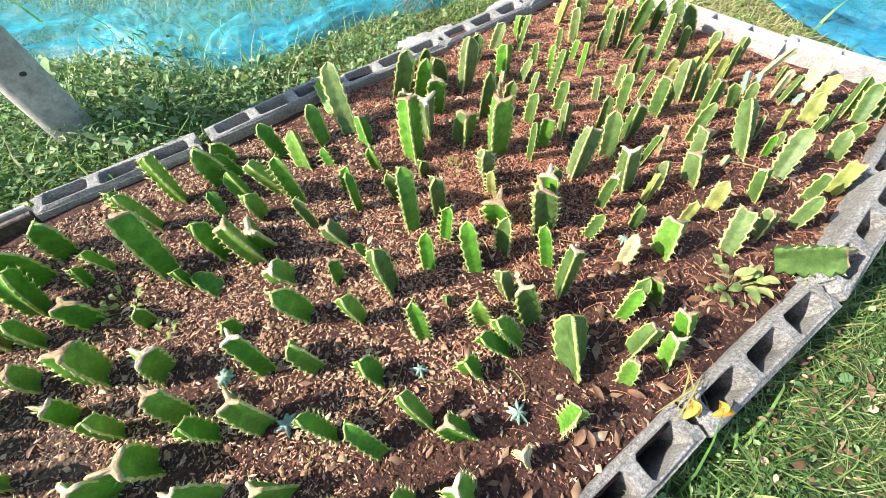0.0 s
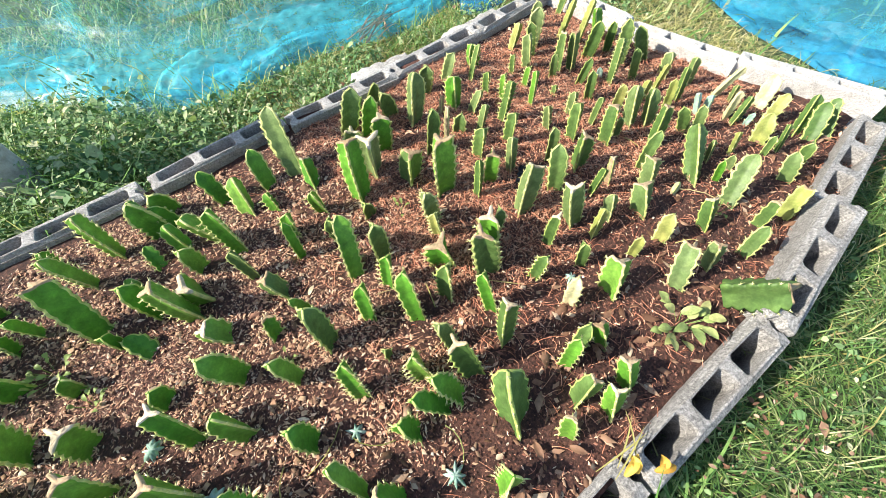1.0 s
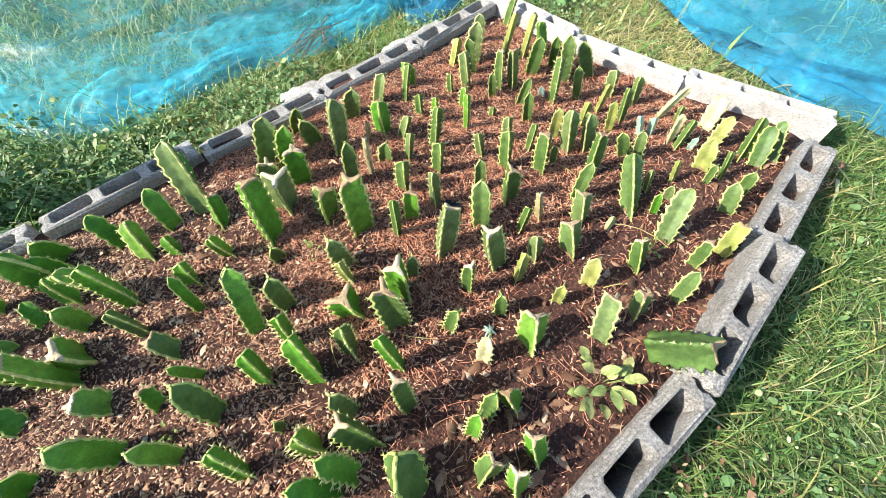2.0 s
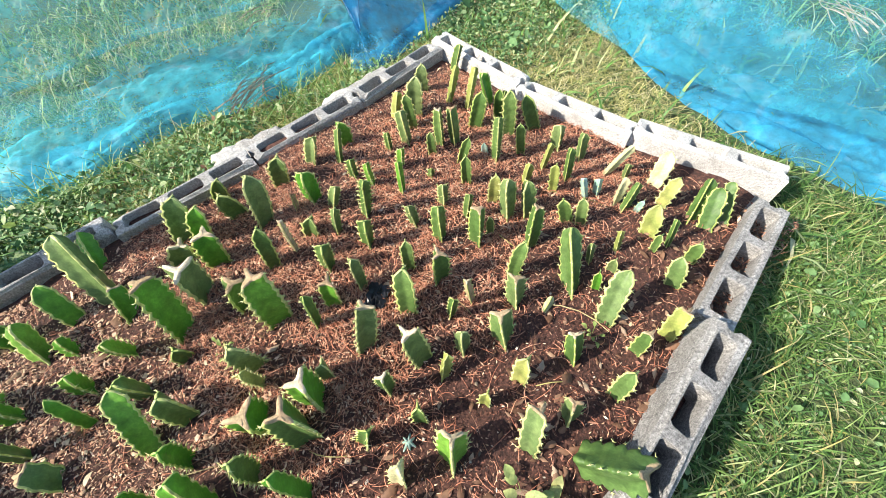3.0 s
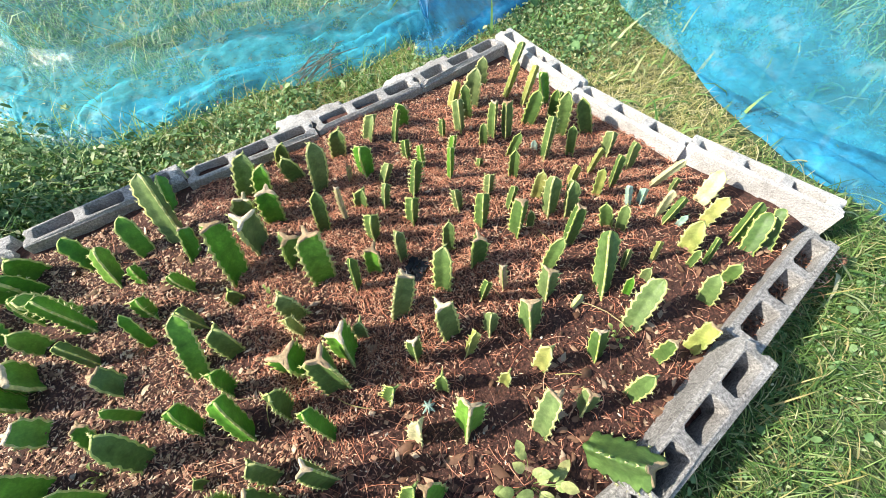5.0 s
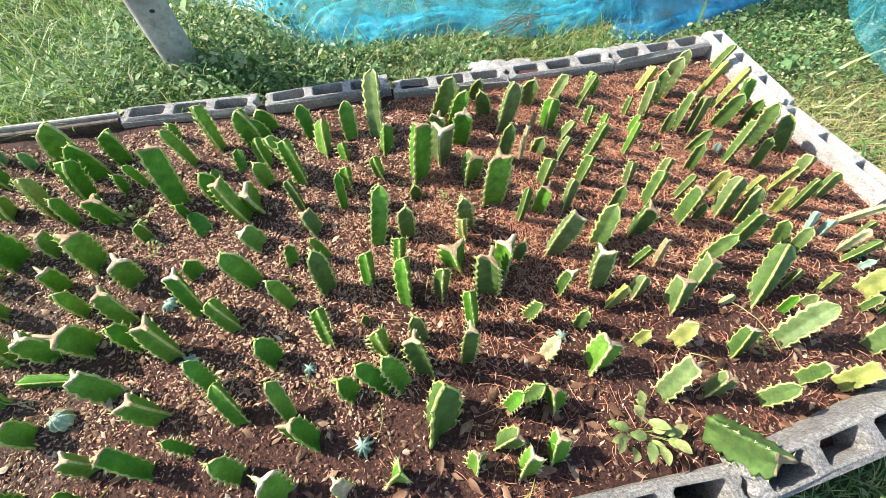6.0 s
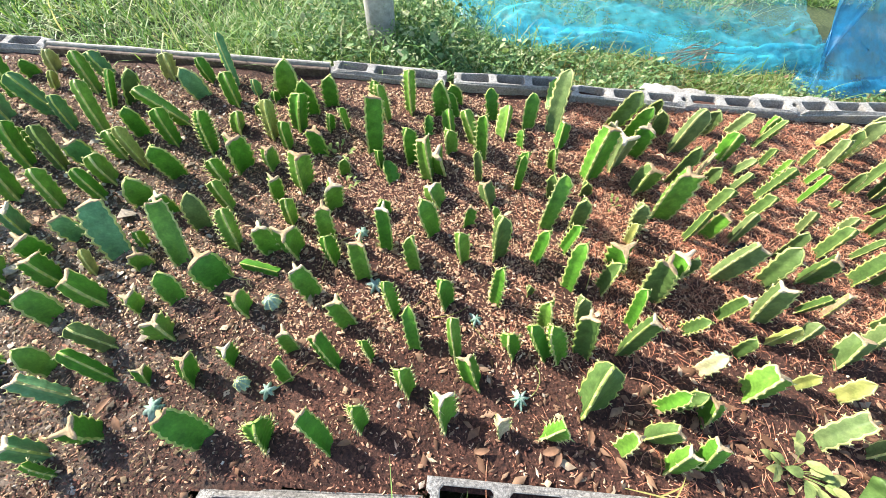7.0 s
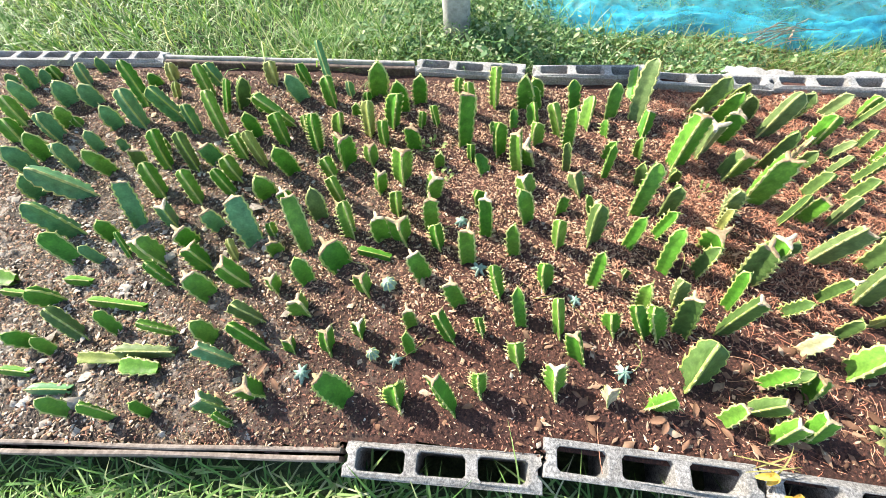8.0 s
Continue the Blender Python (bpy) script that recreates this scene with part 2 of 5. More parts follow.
def many(name, verts, size, mat, parent=None, smooth=False):
    """A mesh of many small faces of one size from an array of corners (n, size, 3), corners not shared."""
    n = len(verts)
    me = bpy.data.meshes.new(name)
    me.vertices.add(n * size)
    me.vertices.foreach_set("co", verts.astype(np.float32).ravel())
    me.loops.add(n * size)
    me.loops.foreach_set("vertex_index", np.arange(n * size, dtype=np.int32))
    me.polygons.add(n)
    me.polygons.foreach_set("loop_start", np.arange(0, n * size, size, dtype=np.int32))
    me.update(calc_edges=True)
    return hold(name, me, mat, parent, "", smooth)


def joined(name, verts, tris, mat):
    """A mesh of many like pieces: verts (n, k, 3), tris a list of corner numbers within a piece."""
    n, k, _ = verts.shape
    t = np.array(tris, dtype=np.int32)
    idx = (t[None] + (np.arange(n, dtype=np.int32) * k)[:, None, None]).reshape(-1, 3)
    me = bpy.data.meshes.new(name)
    me.vertices.add(n * k)
    me.vertices.foreach_set("co", verts.astype(np.float32).ravel())
    me.loops.add(idx.size)
    me.loops.foreach_set("vertex_index", idx.ravel())
    me.polygons.add(len(idx))
    me.polygons.foreach_set("loop_start", np.arange(0, idx.size, 3, dtype=np.int32))
    me.update(calc_edges=True)
    return hold(name, me, mat)


def thing(name, label, category, group="", at=(0, 0, 0), turn=0.0, kind=""):
    ob = new(name)
    ob.empty_display_size = 0.05
    ob.matrix_world = pose(*at, 0, 0, turn)
    return tagged(ob, label, category, group, kind)


rng = np.random.default_rng(5)


def bumps(x, y, s, seed=0.0):
    return noise.noise(Vector((x * s + seed, y * s - seed, seed * 0.7)))


def soil_z(x, y):
    """The mulch's height: level, falling a little towards the bed's far end."""
    z = -0.03 * max(0.0, min(1.0, (x - 0.75) / 0.6))
    return z + 0.010 * bumps(x, y, 4.0, 3.1) + 0.005 * bumps(x, y, 13.0, 7.7)


# ---- structure ----
FRONT_L, BACK_L = (-2.6, -0.30), (-2.6, 1.16)
OUT_Z = -0.09


def ground_z(x, y):
    return OUT_Z + 0.02 * bumps(x, y, 1.6, 1.3) + 0.008 * bumps(x, y, 7.0, 4.2)


def grid(name, xs, ys, zf, mat):
    verts = [(x, y, zf(x, y)) for y in ys for x in xs]
    w = len(xs)
    faces = [(j * w + i, j * w + i + 1, (j + 1) * w + i + 1, (j + 1) * w + i) for j in range(len(ys) - 1) for i in range(w - 1)]
    return raw(name, verts, faces, mat, None, "", True)


def spaced(a, b, fine, far):
    near = list(np.arange(a, b + fine / 2, fine))
    out = [5, 9, 16, 30, 60, 120, 250, far]
    return [a - o for o in reversed(out)] + near + [b + o for o in out]


def in_bed(x, y):
    """True where the planting bed's fill lies."""
    front = -0.08 if x > -0.4 else -0.06 + 0.11 * (x + 0.4)
    return front < y < 1.16 and x < 1.50 + 0.2 * (1.16 - y)


def outside_z(x, y):
    return ground_z(x, y) if not (in_bed(x, y) and x > -2.5) else OUT_Z - 0.05


tagged(grid("ground", spaced(-4.0, 4.0, 0.08, 600), spaced(-2.0, 5.0, 0.08, 600), outside_z, M_earth), "grassy earth of a garden around the raised bed", "ground", "", "structure")


def build_soil():
    xs, ys = np.arange(-2.6, 1.80, 0.02), np.arange(-0.34, 1.19, 0.02)
    index, verts, faces = {}, [], []
    for i, x in enumerate(xs):
        for j, y in enumerate(ys):
            front = -0.075 + 0.1085 * (x + 0.41) if x < -0.41 else (-0.056 + 0.056 * (x + 0.402) if x < -0.005 else -0.012 if x < 1.2 else 0.055 + 0.16 * (x - 1.2))
            if front - 0.012 < y < 1.165 and x < 1.475 + 0.16 * (1.165 - y):
                index[i, j] = len(verts)
                verts.append((x, y, soil_z(x, y) + 0.004 * bumps(x, y, 40, 2.0) - 0.006 * max(0.0, 1 - (y - front) / 0.03)))
    for i, j in index:
        q = [index.get(k) for k in ((i, j), (i + 1, j), (i + 1, j + 1), (i, j + 1))]
        if None not in q:
            faces.append(q)
    ob = raw("soil", verts, faces, M_soil, None, "", True)
    return tagged(ob, "reddish brown mulched soil filling the raised bed", "soil", "", "structure")


build_soil()


def block_mesh(bm, L, W, H, seed):
    """A hollow block: three through cells, notched ends, chipped corners. Origin at the top's inner left corner, x along, y inwards negative."""
    r = random.Random(seed)
    wall, web = 0.014 * W / 0.07, 0.026
    cell = (L - 4 * web) / 3
    notch = 0.009
    def ring(x0, x1, y0, y1, c):
        return [(x0 + c, y0), (x1 - c, y0), (x1, y0 + c), (x1, y1 - c), (x1 - c, y1), (x0 + c, y1), (x0, y1 - c), (x0, y0 + c)]
    outer = [(0, 0), (0, -W * 0.3), (notch, -W * 0.42), (notch, -W * 0.58), (0, -W * 0.7), (0, -W), (L, -W), (L, -W * 0.7), (L - notch, -W * 0.58), (L - notch, -W * 0.42), (L, -W * 0.3), (L, 0)]
    holes = [ring(web + k * (cell + web), web + k * (cell + web) + cell, -W + wall, -wall, 0.006) for k in range(3)]
    edges = []
    for loop in [outer] + holes:
        vs = [bm.verts.new((x, y, 0)) for x, y in loop]
        edges += [bm.edges.new((vs[i], vs[(i + 1) % len(vs)])) for i in range(len(vs))]
    bmesh.ops.triangle_fill(bm, use_beauty=True, use_dissolve=False, edges=edges)
    inside = [f for f in bm.faces if any(min(p[0] for p in h) < f.calc_center_median().x < max(p[0] for p in h) and -W + wall < f.calc_center_median().y < -wall and all(min(q[0] for q in h) - 1e-5 <= v.co.x <= max(q[0] for q in h) + 1e-5 for v in f.verts) for h in holes)]
    bmesh.ops.delete(bm, geom=inside, context="FACES_ONLY")
    for f in bm.faces:
        if f.normal.z < 0:
            f.normal_flip()
    top = list(bm.faces)
    ext = bmesh.ops.extrude_face_region(bm, geom=top)
    low = [v for v in ext["geom"] if isinstance(v, bmesh.types.BMVert)]
    for v in low:
        v.co.z -= H
    bmesh.ops.recalc_face_normals(bm, faces=list(bm.faces))
    rim = [e for e in bm.edges if e.verts[0].co.z > -1e-4 and e.verts[1].co.z > -1e-4 and len(e.link_faces) == 2 and abs(e.link_faces[0].normal.dot(e.link_faces[1].normal)) < 0.3]
    bmesh.ops.bevel(bm, geom=rim, offset=0.0035, segments=2, affect="EDGES", profile=0.6)
    for v in bm.verts:
        n = noise.noise_vector(v.co * 22 + Vector((seed * 3.1, seed, 0)))
        v.co += n * 0.0034
    # worn and broken corners
    for cx, cy in ((0, 0), (0, -W), (L, 0), (L, -W)):
        if r.random() < 0.6:
            reach = r.uniform(0.012, 0.03)
            for v in bm.verts:
                d = math.hypot(v.co.x - cx, v.co.y - cy)
                if d < reach and v.co.z > -0.02:
                    v.co.z -= (reach - d) * r.uniform(0.35, 0.7)


def block(x, y, z, turn, lean=0.0, pitch=0.0, L=0.39, W=0.07, H=0.19, seed=1, mat=None, label="grey hollow concrete block with three cells edging the bed"):
    """One block: (x, y, z) is its top's inner left corner as the bed sees it, turn its run, lean how far it tips outwards."""
    bm = bmesh.new()
    block_mesh(bm, L, W, H, seed)
    ob = part("concrete_block", bm, mat or M_block)
    ob.matrix_world = pose(x, y, z, 0, 0, turn) @ pose(0, 0, 0, lean, pitch, 0)
    return tagged(ob, label, "concrete block", "blocks edging the bed")


def run(x0, y0, x1, y1, z, lean=0.0, pitch=0.0, seed=1, **kw):
    """A block laid from one corner to another of its inner top edge (the bed lies to the left of the run)."""
    a = math.degrees(math.atan2(y1 - y0, x1 - x0))
    return block(x0, y0, z, a, lean, pitch, L=math.hypot(x1 - x0, y1 - y0), seed=seed, **kw)


# front row, from the board towards the far end
run(-0.402, -0.052, -0.008, -0.030, 0.004, 0, 0, 1, mat=M_greyblock)
run(-0.006, 0.000, 0.388, 0.004, 0.012, 2, -1.0, 2, mat=M_greyblock)
run(0.398, -0.002, 0.795, -0.010, 0.024, 5, -0.5, 3, mat=M_greyblock)
run(0.792, -0.008, 1.165, 0.038, 0.048, 12, -2.0, 4, mat=M_greyblock, label="grey hollow concrete block tipped outwards on the bed's edge")
run(1.172, 0.062, 1.560, 0.112, 0.022, 3, 0.5, 5, mat=M_greyblock)
# end row: bleached blocks, with sun glare put into their colour
run(1.655, 0.088, 1.552, 0.455, 0.022, 6, 0, 6, mat=M_bleached_lit)
run(1.532, 0.452, 1.478, 0.826, 0.018, 4, 0.6, 7, mat=M_bleached_lit, label="bleached hollow concrete block, sun glare in its colour, leaning on the bed's edge")
run(1.486, 0.832, 1.470, 1.222, 0.022, 3, -0.5, 8, mat=M_bleached_lit)
# back row, from the far end
run(1.468, 1.160, 1.098, 1.125, 0.016, 0, 0, 9, mat=M_midblock)
run(1.092, 1.122, 0.722, 1.110, 0.018, 0, 0, 10, mat=M_midblock)
run(0.716, 1.095, 0.345, 1.100, 0.026, 0, 0, 11, mat=M_midblock)
run(0.338, 1.125, -0.042, 1.112, 0.030, 0, 0, 12, mat=M_midblock)
run(-0.072, 1.112, -0.462, 1.132, 0.026, 0, 0, 13, mat=M_midblock)
run(-1.453, 1.126, -1.843, 1.111, 0.030, 0, 0, 14, mat=M_midblock)
run(-1.849, 1.110, -2.239, 1.096, 0.030, 0, 0, 15, mat=M_midblock)


def board(x0, y0, x1, y1, z, thick, high, mat, label, seed):
    r = random.Random(seed)
    L, n = math.hypot(x1 - x0, y1 - y0), 26
    bm = bmesh.new()
    rings = []
    for i in range(n + 1):
        x = L * i / n
        wob = 0.004 * noise.noise(Vector((x * 3, seed, 0)))
        zt = 0.004 * noise.noise(Vector((x * 5, seed, 3)))
        c = 0.003
        prof = [(wob, zt - c), (wob - c, zt), (wob - thick + c, zt), (wob - thick, zt - c), (wob - thick, -high), (wob, -high)]
        rings.append([bm.verts.new((x, yy, zz)) for yy, zz in prof])
    for a, b in zip(rings, rings[1:]):
        for k in range(6):
            bm.faces.new((a[k], a[(k + 1) % 6], b[(k + 1) % 6], b[k]))
    bm.faces.new(rings[0])
    bm.faces.new(list(reversed(rings[-1])))
    bmesh.ops.recalc_face_normals(bm, faces=list(bm.faces))
    ob = part("edging_board", bm, mat)
    ob.matrix_world = pose(x0, y0, z, 0, 0, math.degrees(math.atan2(y1 - y0, x1 - x0)))
    return tagged(ob, label, "board", "boards edging the bed")


board(-2.6, -0.309, -0.41, -0.071, 0.006, 0.010, 0.12, M_board, "weathered brown board on edge along the bed's front", 3)
board(-2.6, -0.324, -0.41, -0.086, 0.002, 0.011, 0.12, M_board, "second weathered board standing against the first one", 4)
board(-0.466, 1.138, -1.445, 1.132, 0.024, 0.016, 0.14, M_darkboard, "dark stained old board on edge behind the bed", 5)
# added strip, no second board: draws the dark board's bleached, sunlit top edge
board(-0.466, 1.156, -1.445, 1.150, 0.034, 0.012, 0.14, M_litedge, "added pale strip standing in for the dark board's bleached sunlit edge", 6)

# ---- cactus cuttings ----
LABELS = {
    "": "green three-winged cactus cutting with spiny margins planted in soil",
    "c": "green three-winged cactus cutting with a dried pale cut top",
    "l": "green three-winged cactus cutting lying on the soil",
    "y": "yellowing three-winged cactus cutting standing in brown mulch",
    "d": "dried pale tan cactus cutting standing in the mulch",
    "b": "small blue-green cactus cutting standing in the mulch",
    "w": "bleached cream-coloured cactus cutting leaning in the mulch",
    "s": "short very spiny young green cactus cutting in soil",
}


def stem_mesh(r, length, bend, flat, rnd, lively=1.0):
    """The winged stem along +z: broad hollow faces between three toothed margins, and the areoles on them."""
    bm = bmesh.new()
    pitch = rnd.uniform(0.017, 0.026) / lively
    n = max(6, int(round(length / (pitch / 4))))
    wings = [0, 1, 2]
    uneven = [rnd.uniform(0.88, 1.1) for _ in wings]
    valley = rnd.uniform(0.30, 0.40)
    twist = rnd.gauss(0, 0.1)
    rings, areoles = [], []
    phase = [rnd.random() for _ in wings]
    blunt = max(0.10, min(0.5, rnd.uniform(0.8, 1.5) * r / length))
    stations = [i / n for i in range(n + 1)]
    if not flat:
        # the rounded growing end gets close rings of its own
        stations = [s for s in stations if s < 1 - blunt] + [1 - blunt + blunt * math.sin(radians(d)) for d in (0, 14, 26, 38, 50, 61, 70, 78, 84, 88)]
    dent = rnd.uniform(0.085, 0.15) * lively
    waist = rnd.uniform(0.0, 0.1)
    arm = [rnd.uniform(-0.25, 0.28) for _ in wings]
    drawn = rnd.uniform(0.12, 0.34)
    last = [-1, -1, -1]
    for i, s in enumerate(stations):
        z = length * s
        shrink = 0.0
        if flat:
            shrink = max(0.0, (s - 0.6) / 0.4) ** 2
            taper = (0.80 + 0.24 * min(1.0, s * 2.2) - waist * math.sin(math.pi * s)) * (1 - drawn * shrink)
        else:
            t0 = max(0.0, (s - (1 - blunt)) / blunt)
            taper = (0.78 + 0.24 * min(1.0, s * 2) - waist * s) * max(0.08, (1 - t0 ** 2.2) ** 0.6)
        ox, oy = bend[0] * s * s, bend[1] * s * s
        ring = []
        for k in wings:
            a = radians(120 * k) + twist * s + 0.10 * math.sin(3 * s + k)
            f = (z / pitch + phase[k]) % 1.0
            # each tooth rises slowly and falls back above its areole
            tooth = math.sin(math.pi * min(1.0, f / 0.7) / 2) if f < 0.7 else math.cos(math.pi * (f - 0.7) / 0.6)
            R = r * taper * uneven[k] * (1 - dent + dent * 1.6 * tooth + 0.05 * noise.noise(Vector((i * 0.35, k * 9.0, r * 900))))
            t = 0.085 * r / max(R, 0.004)
            V = r * taper * valley * (1 - 0.2 * shrink) * (1 + 0.10 * noise.noise(Vector((s * 4, k * 5.0, r * 500))))
            lift = r * arm[k] * shrink if flat else 0.0
            for ang, rad, up in ((-1.047, V, 0), (-0.62, V * 1.22, 0), (-t * 2.6, R * 0.66, 0.4), (-t * 1.35, R * 0.87, 0.9), (0.0, R, 1), (t * 1.35, R * 0.87, 0.9), (t * 2.6, R * 0.66, 0.4), (0.62, V * 1.22, 0)):
                ring.append(bm.verts.new((ox + math.cos(a + ang) * rad, oy + math.sin(a + ang) * rad, z + lift * up - (0.10 * r * shrink * (1 - up) if flat else 0))))
            tick = int(z / pitch + phase[k] + 0.3)
            if i and tick != last[k] and (flat or s < 0.985):
                areoles.append((Vector((ox + math.cos(a) * R, oy + math.sin(a) * R, z + lift)), a))
            last[k] = tick
        rings.append(ring)
    m = len(rings[0])
    for a, b in zip(rings, rings[1:]):
        for j in range(m):
            f = bm.faces.new((a[j], a[(j + 1) % m], b[(j + 1) % m], b[j]))
            f.material_index = 1 if j % 8 in (3, 4) else 0
            f.smooth = True
    top = rings[-1]
    tip = None
    if flat:
        tip = [v.co.copy() for v in top]
    else:
        c = bm.verts.new(sum((v.co for v in top), Vector()) / m + Vector((0, 0, r * 0.01)))
        for j in range(m):
            f = bm.faces.new((top[j], top[(j + 1) % m], c))
            f.smooth = True
    return bm, areoles, tip


def plant(x, y, h, w, dx, dy, turn, kind=""):
    """A cutting: its foot, height, width, how far its top is off its foot, its turn and its look (c cut, l lying, y yellow, d dry, b blue, s spiny, w bleached, g lime, p pale, e deep green, n with green margins)."""
    rnd = random.Random(int(x * 1e4) * 7 + int(y * 1e4))
    deep = 0.02
    r = max(0.008, w / 1.72)
    z = soil_z(x, y)
    flat = "c" in kind or "d" in kind
    axis = Vector((dx, dy, h + deep))
    if "l" in kind:
        axis = Vector((dx, dy, max(h, 0.004)))
        z += r * 0.42
    length = max(axis.length, 0.02)
    main = next((k for k in "lwydbs" if k in kind), "c" if flat else "")
    ob = thing("cactus_cutting", LABELS[main], "cactus", "cactus cuttings in the bed")
    base = Vector((x, y, z - (0 if "l" in kind else deep)))
    zc = axis.normalized()
    xc = (Vector((1, 0, 0)) - zc * zc.x).normalized()
    q = Matrix((xc, zc.cross(xc), zc)).transposed().to_4x4()
    ob.matrix_world = Matrix.Translation(base) @ q @ pose(0, 0, 0, 0, 0, turn)
    bend = (rnd.gauss(0, 0.035) * length, rnd.gauss(0, 0.035) * length)
    bm, areoles, tip = stem_mesh(r, length, bend, flat, rnd, 1.45 if "s" in kind else 1.0)
    lime = "g" in kind or rnd.random() < 0.06 + 0.78 * max(0.0, min(1.0, (x - 0.1) / 0.5))
    deep_green = "e" in kind or rnd.random() < 0.3 * max(0.0, min(1.0, (-0.4 - x) / 0.6))
    plain = M_lime if lime else M_deep if deep_green else M_stem
    skin = {"y": M_pale, "d": M_cut, "b": M_blue, "w": M_bleach}.get(main, M_pale if "p" in kind or "y" in kind else M_bleach if "w" in kind else plain)
    part("stem", bm, [skin, M_rib if (main not in "bw" or not main) and "n" not in kind else skin], ob)
    if tip:
        cb = bmesh.new()
        mid = sum(tip, Vector()) / len(tip)
        outer = [cb.verts.new(mid + (p - mid) * 1.03 + Vector((0, 0, -0.0015))) for p in tip]
        upper = [cb.verts.new(mid + (p - mid) * 0.93 + Vector((0, 0, 0.0018 + 0.002 * rnd.random()))) for p in tip]
        centre = cb.verts.new(mid + Vector((0, 0, -0.08 * r)))
        m = len(tip)
        for j in range(m):
            cb.faces.new((outer[j], outer[(j + 1) % m], upper[(j + 1) % m], upper[j]))
            cb.faces.new((upper[j], upper[(j + 1) % m], centre))
        part("cut_top", cb, M_cut, ob, "dried pale cut face", True)
    # spines: tufts of thin cones on the margins
    verts = []
    reach = (0.011 if "s" in kind else 0.0072) * min(1.3, 0.6 + r / 0.05)
    for p, a in areoles:
        if p.z < deep:
            continue
        for _ in range(5):
            d = Vector((math.cos(a + rnd.gauss(0, 0.6)), math.sin(a + rnd.gauss(0, 0.6)), rnd.gauss(0.1, 0.7))).normalized()
            s = d.cross(Vector((0.3, 0.2, 1))).normalized() * 0.001
            u = d.cross(s).normalized() * 0.001
            o = p - d * 0.001
            verts.append((o + s, o - s * 0.5 + u, o - s * 0.5 - u, o + d * reach * rnd.uniform(0.6, 1.2)))
    if verts:
        spines = joined("spine_fringe", np.array([[tuple(c) for c in v] for v in verts]), [(0, 1, 3), (1, 2, 3), (2, 0, 3)], M_spine)
        spines.parent = ob
        tagged(spines, kind="stuff")
    return ob


plant(-1.690, 1.086, 0.058, 0.037, 0.005, 0.006, 20, "e")
plant(1.440, 1.083, 0.098, 0.027, 0.017, -0.015, 116, "")
plant(0.587, 1.064, 0.078, 0.045, 0.020, -0.005, 68, "")
plant(-0.841, 1.059, 0.082, 0.040, -0.009, -0.005, 64, "")
plant(1.289, 1.056, 0.092, 0.041, -0.008, 0.006, 56, "")
plant(-0.976, 1.052, 0.082, 0.050, 0.018, 0.013, 74, "y")
plant(-0.023, 1.047, 0.072, 0.050, -0.023, -0.010, 3, "")
plant(-0.292, 1.046, 0.055, 0.031, 0.001, 0.000, 36, "s")
plant(-1.376, 1.045, 0.064, 0.041, 0.018, 0.019, 70, "y")
plant(-1.173, 1.040, 0.091, 0.048, -0.007, -0.007, 75, "")
plant(-1.863, 1.034, 0.051, 0.054, 0.002, 0.003, 85, "")
plant(-0.747, 1.033, 0.148, 0.030, -0.024, 0.056, 56, "")
plant(-0.579, 1.028, 0.120, 0.072, 0.018, 0.007, 105, "")
plant(1.135, 1.025, 0.084, 0.028, 0.022, -0.014, 108, "y")
plant(0.955, 1.025, 0.075, 0.043, 0.002, -0.001, 85, "")
plant(-1.421, 1.019, 0.049, 0.049, -0.002, -0.003, 20, "")
plant(0.833, 1.014, 0.083, 0.035, 0.026, -0.014, 22, "")
plant(0.273, 1.010, 0.050, 0.041, 0.021, 0.134, 38, "")
plant(-1.714, 1.009, 0.083, 0.048, 0.007, 0.010, 82, "")
plant(-0.669, 1.008, 0.055, 0.031, 0.006, 0.003, 51, "")
plant(0.457, 1.003, 0.125, 0.050, 0.051, -0.008, 68, "")
plant(0.733, 1.002, 0.090, 0.050, 0.017, -0.007, 60, "")
plant(-1.888, 0.998, 0.050, 0.038, 0.010, 0.016, 22, "e")
plant(-0.840, 0.991, 0.099, 0.062, -0.022, -0.015, 11, "")
plant(1.195, 0.990, 0.133, 0.050, 0.006, -0.006, 44, "")
plant(-2.040, 0.990, 0.042, 0.043, 0.006, 0.011, 26, "e")
plant(-0.067, 0.988, 0.112, 0.065, 0.006, -0.001, 83, "")
plant(-0.422, 0.988, 0.104, 0.052, 0.011, 0.003, 100, "")
plant(-0.606, 0.988, 0.035, 0.031, 0.007, 0.003, 47, "")
plant(0.091, 0.985, 0.092, 0.041, -0.008, 0.035, 106, "")
plant(-0.023, 0.985, 0.082, 0.035, -0.025, 0.003, 1, "")
plant(0.606, 0.984, 0.084, 0.048, -0.017, 0.004, 82, "")
plant(-0.165, 0.981, 0.142, 0.039, -0.006, 0.012, 42, "s")
plant(-1.919, 0.963, 0.080, 0.045, 0.014, 0.023, 24, "e")
plant(-1.181, 0.960, 0.131, 0.049, 0.014, 0.013, 70, "")
plant(-0.722, 0.959, 0.108, 0.049, 0.005, 0.002, 67, "")
plant(0.894, 0.959, 0.115, 0.021, 0.016, -0.006, 4, "")
plant(1.306, 0.958, 0.126, 0.025, 0.023, -0.021, 100, "p")
plant(0.200, 0.955, 0.095, 0.044, -0.006, 0.048, 100, "")
plant(0.498, 0.952, 0.118, 0.046, 0.030, -0.006, 70, "")
plant(-1.318, 0.952, 0.055, 0.028, 0.020, 0.021, 69, "y")
plant(-0.474, 0.947, 0.118, 0.055, 0.005, 0.001, 105, "")
plant(1.151, 0.946, 0.115, 0.034, -0.006, 0.004, 58, "")
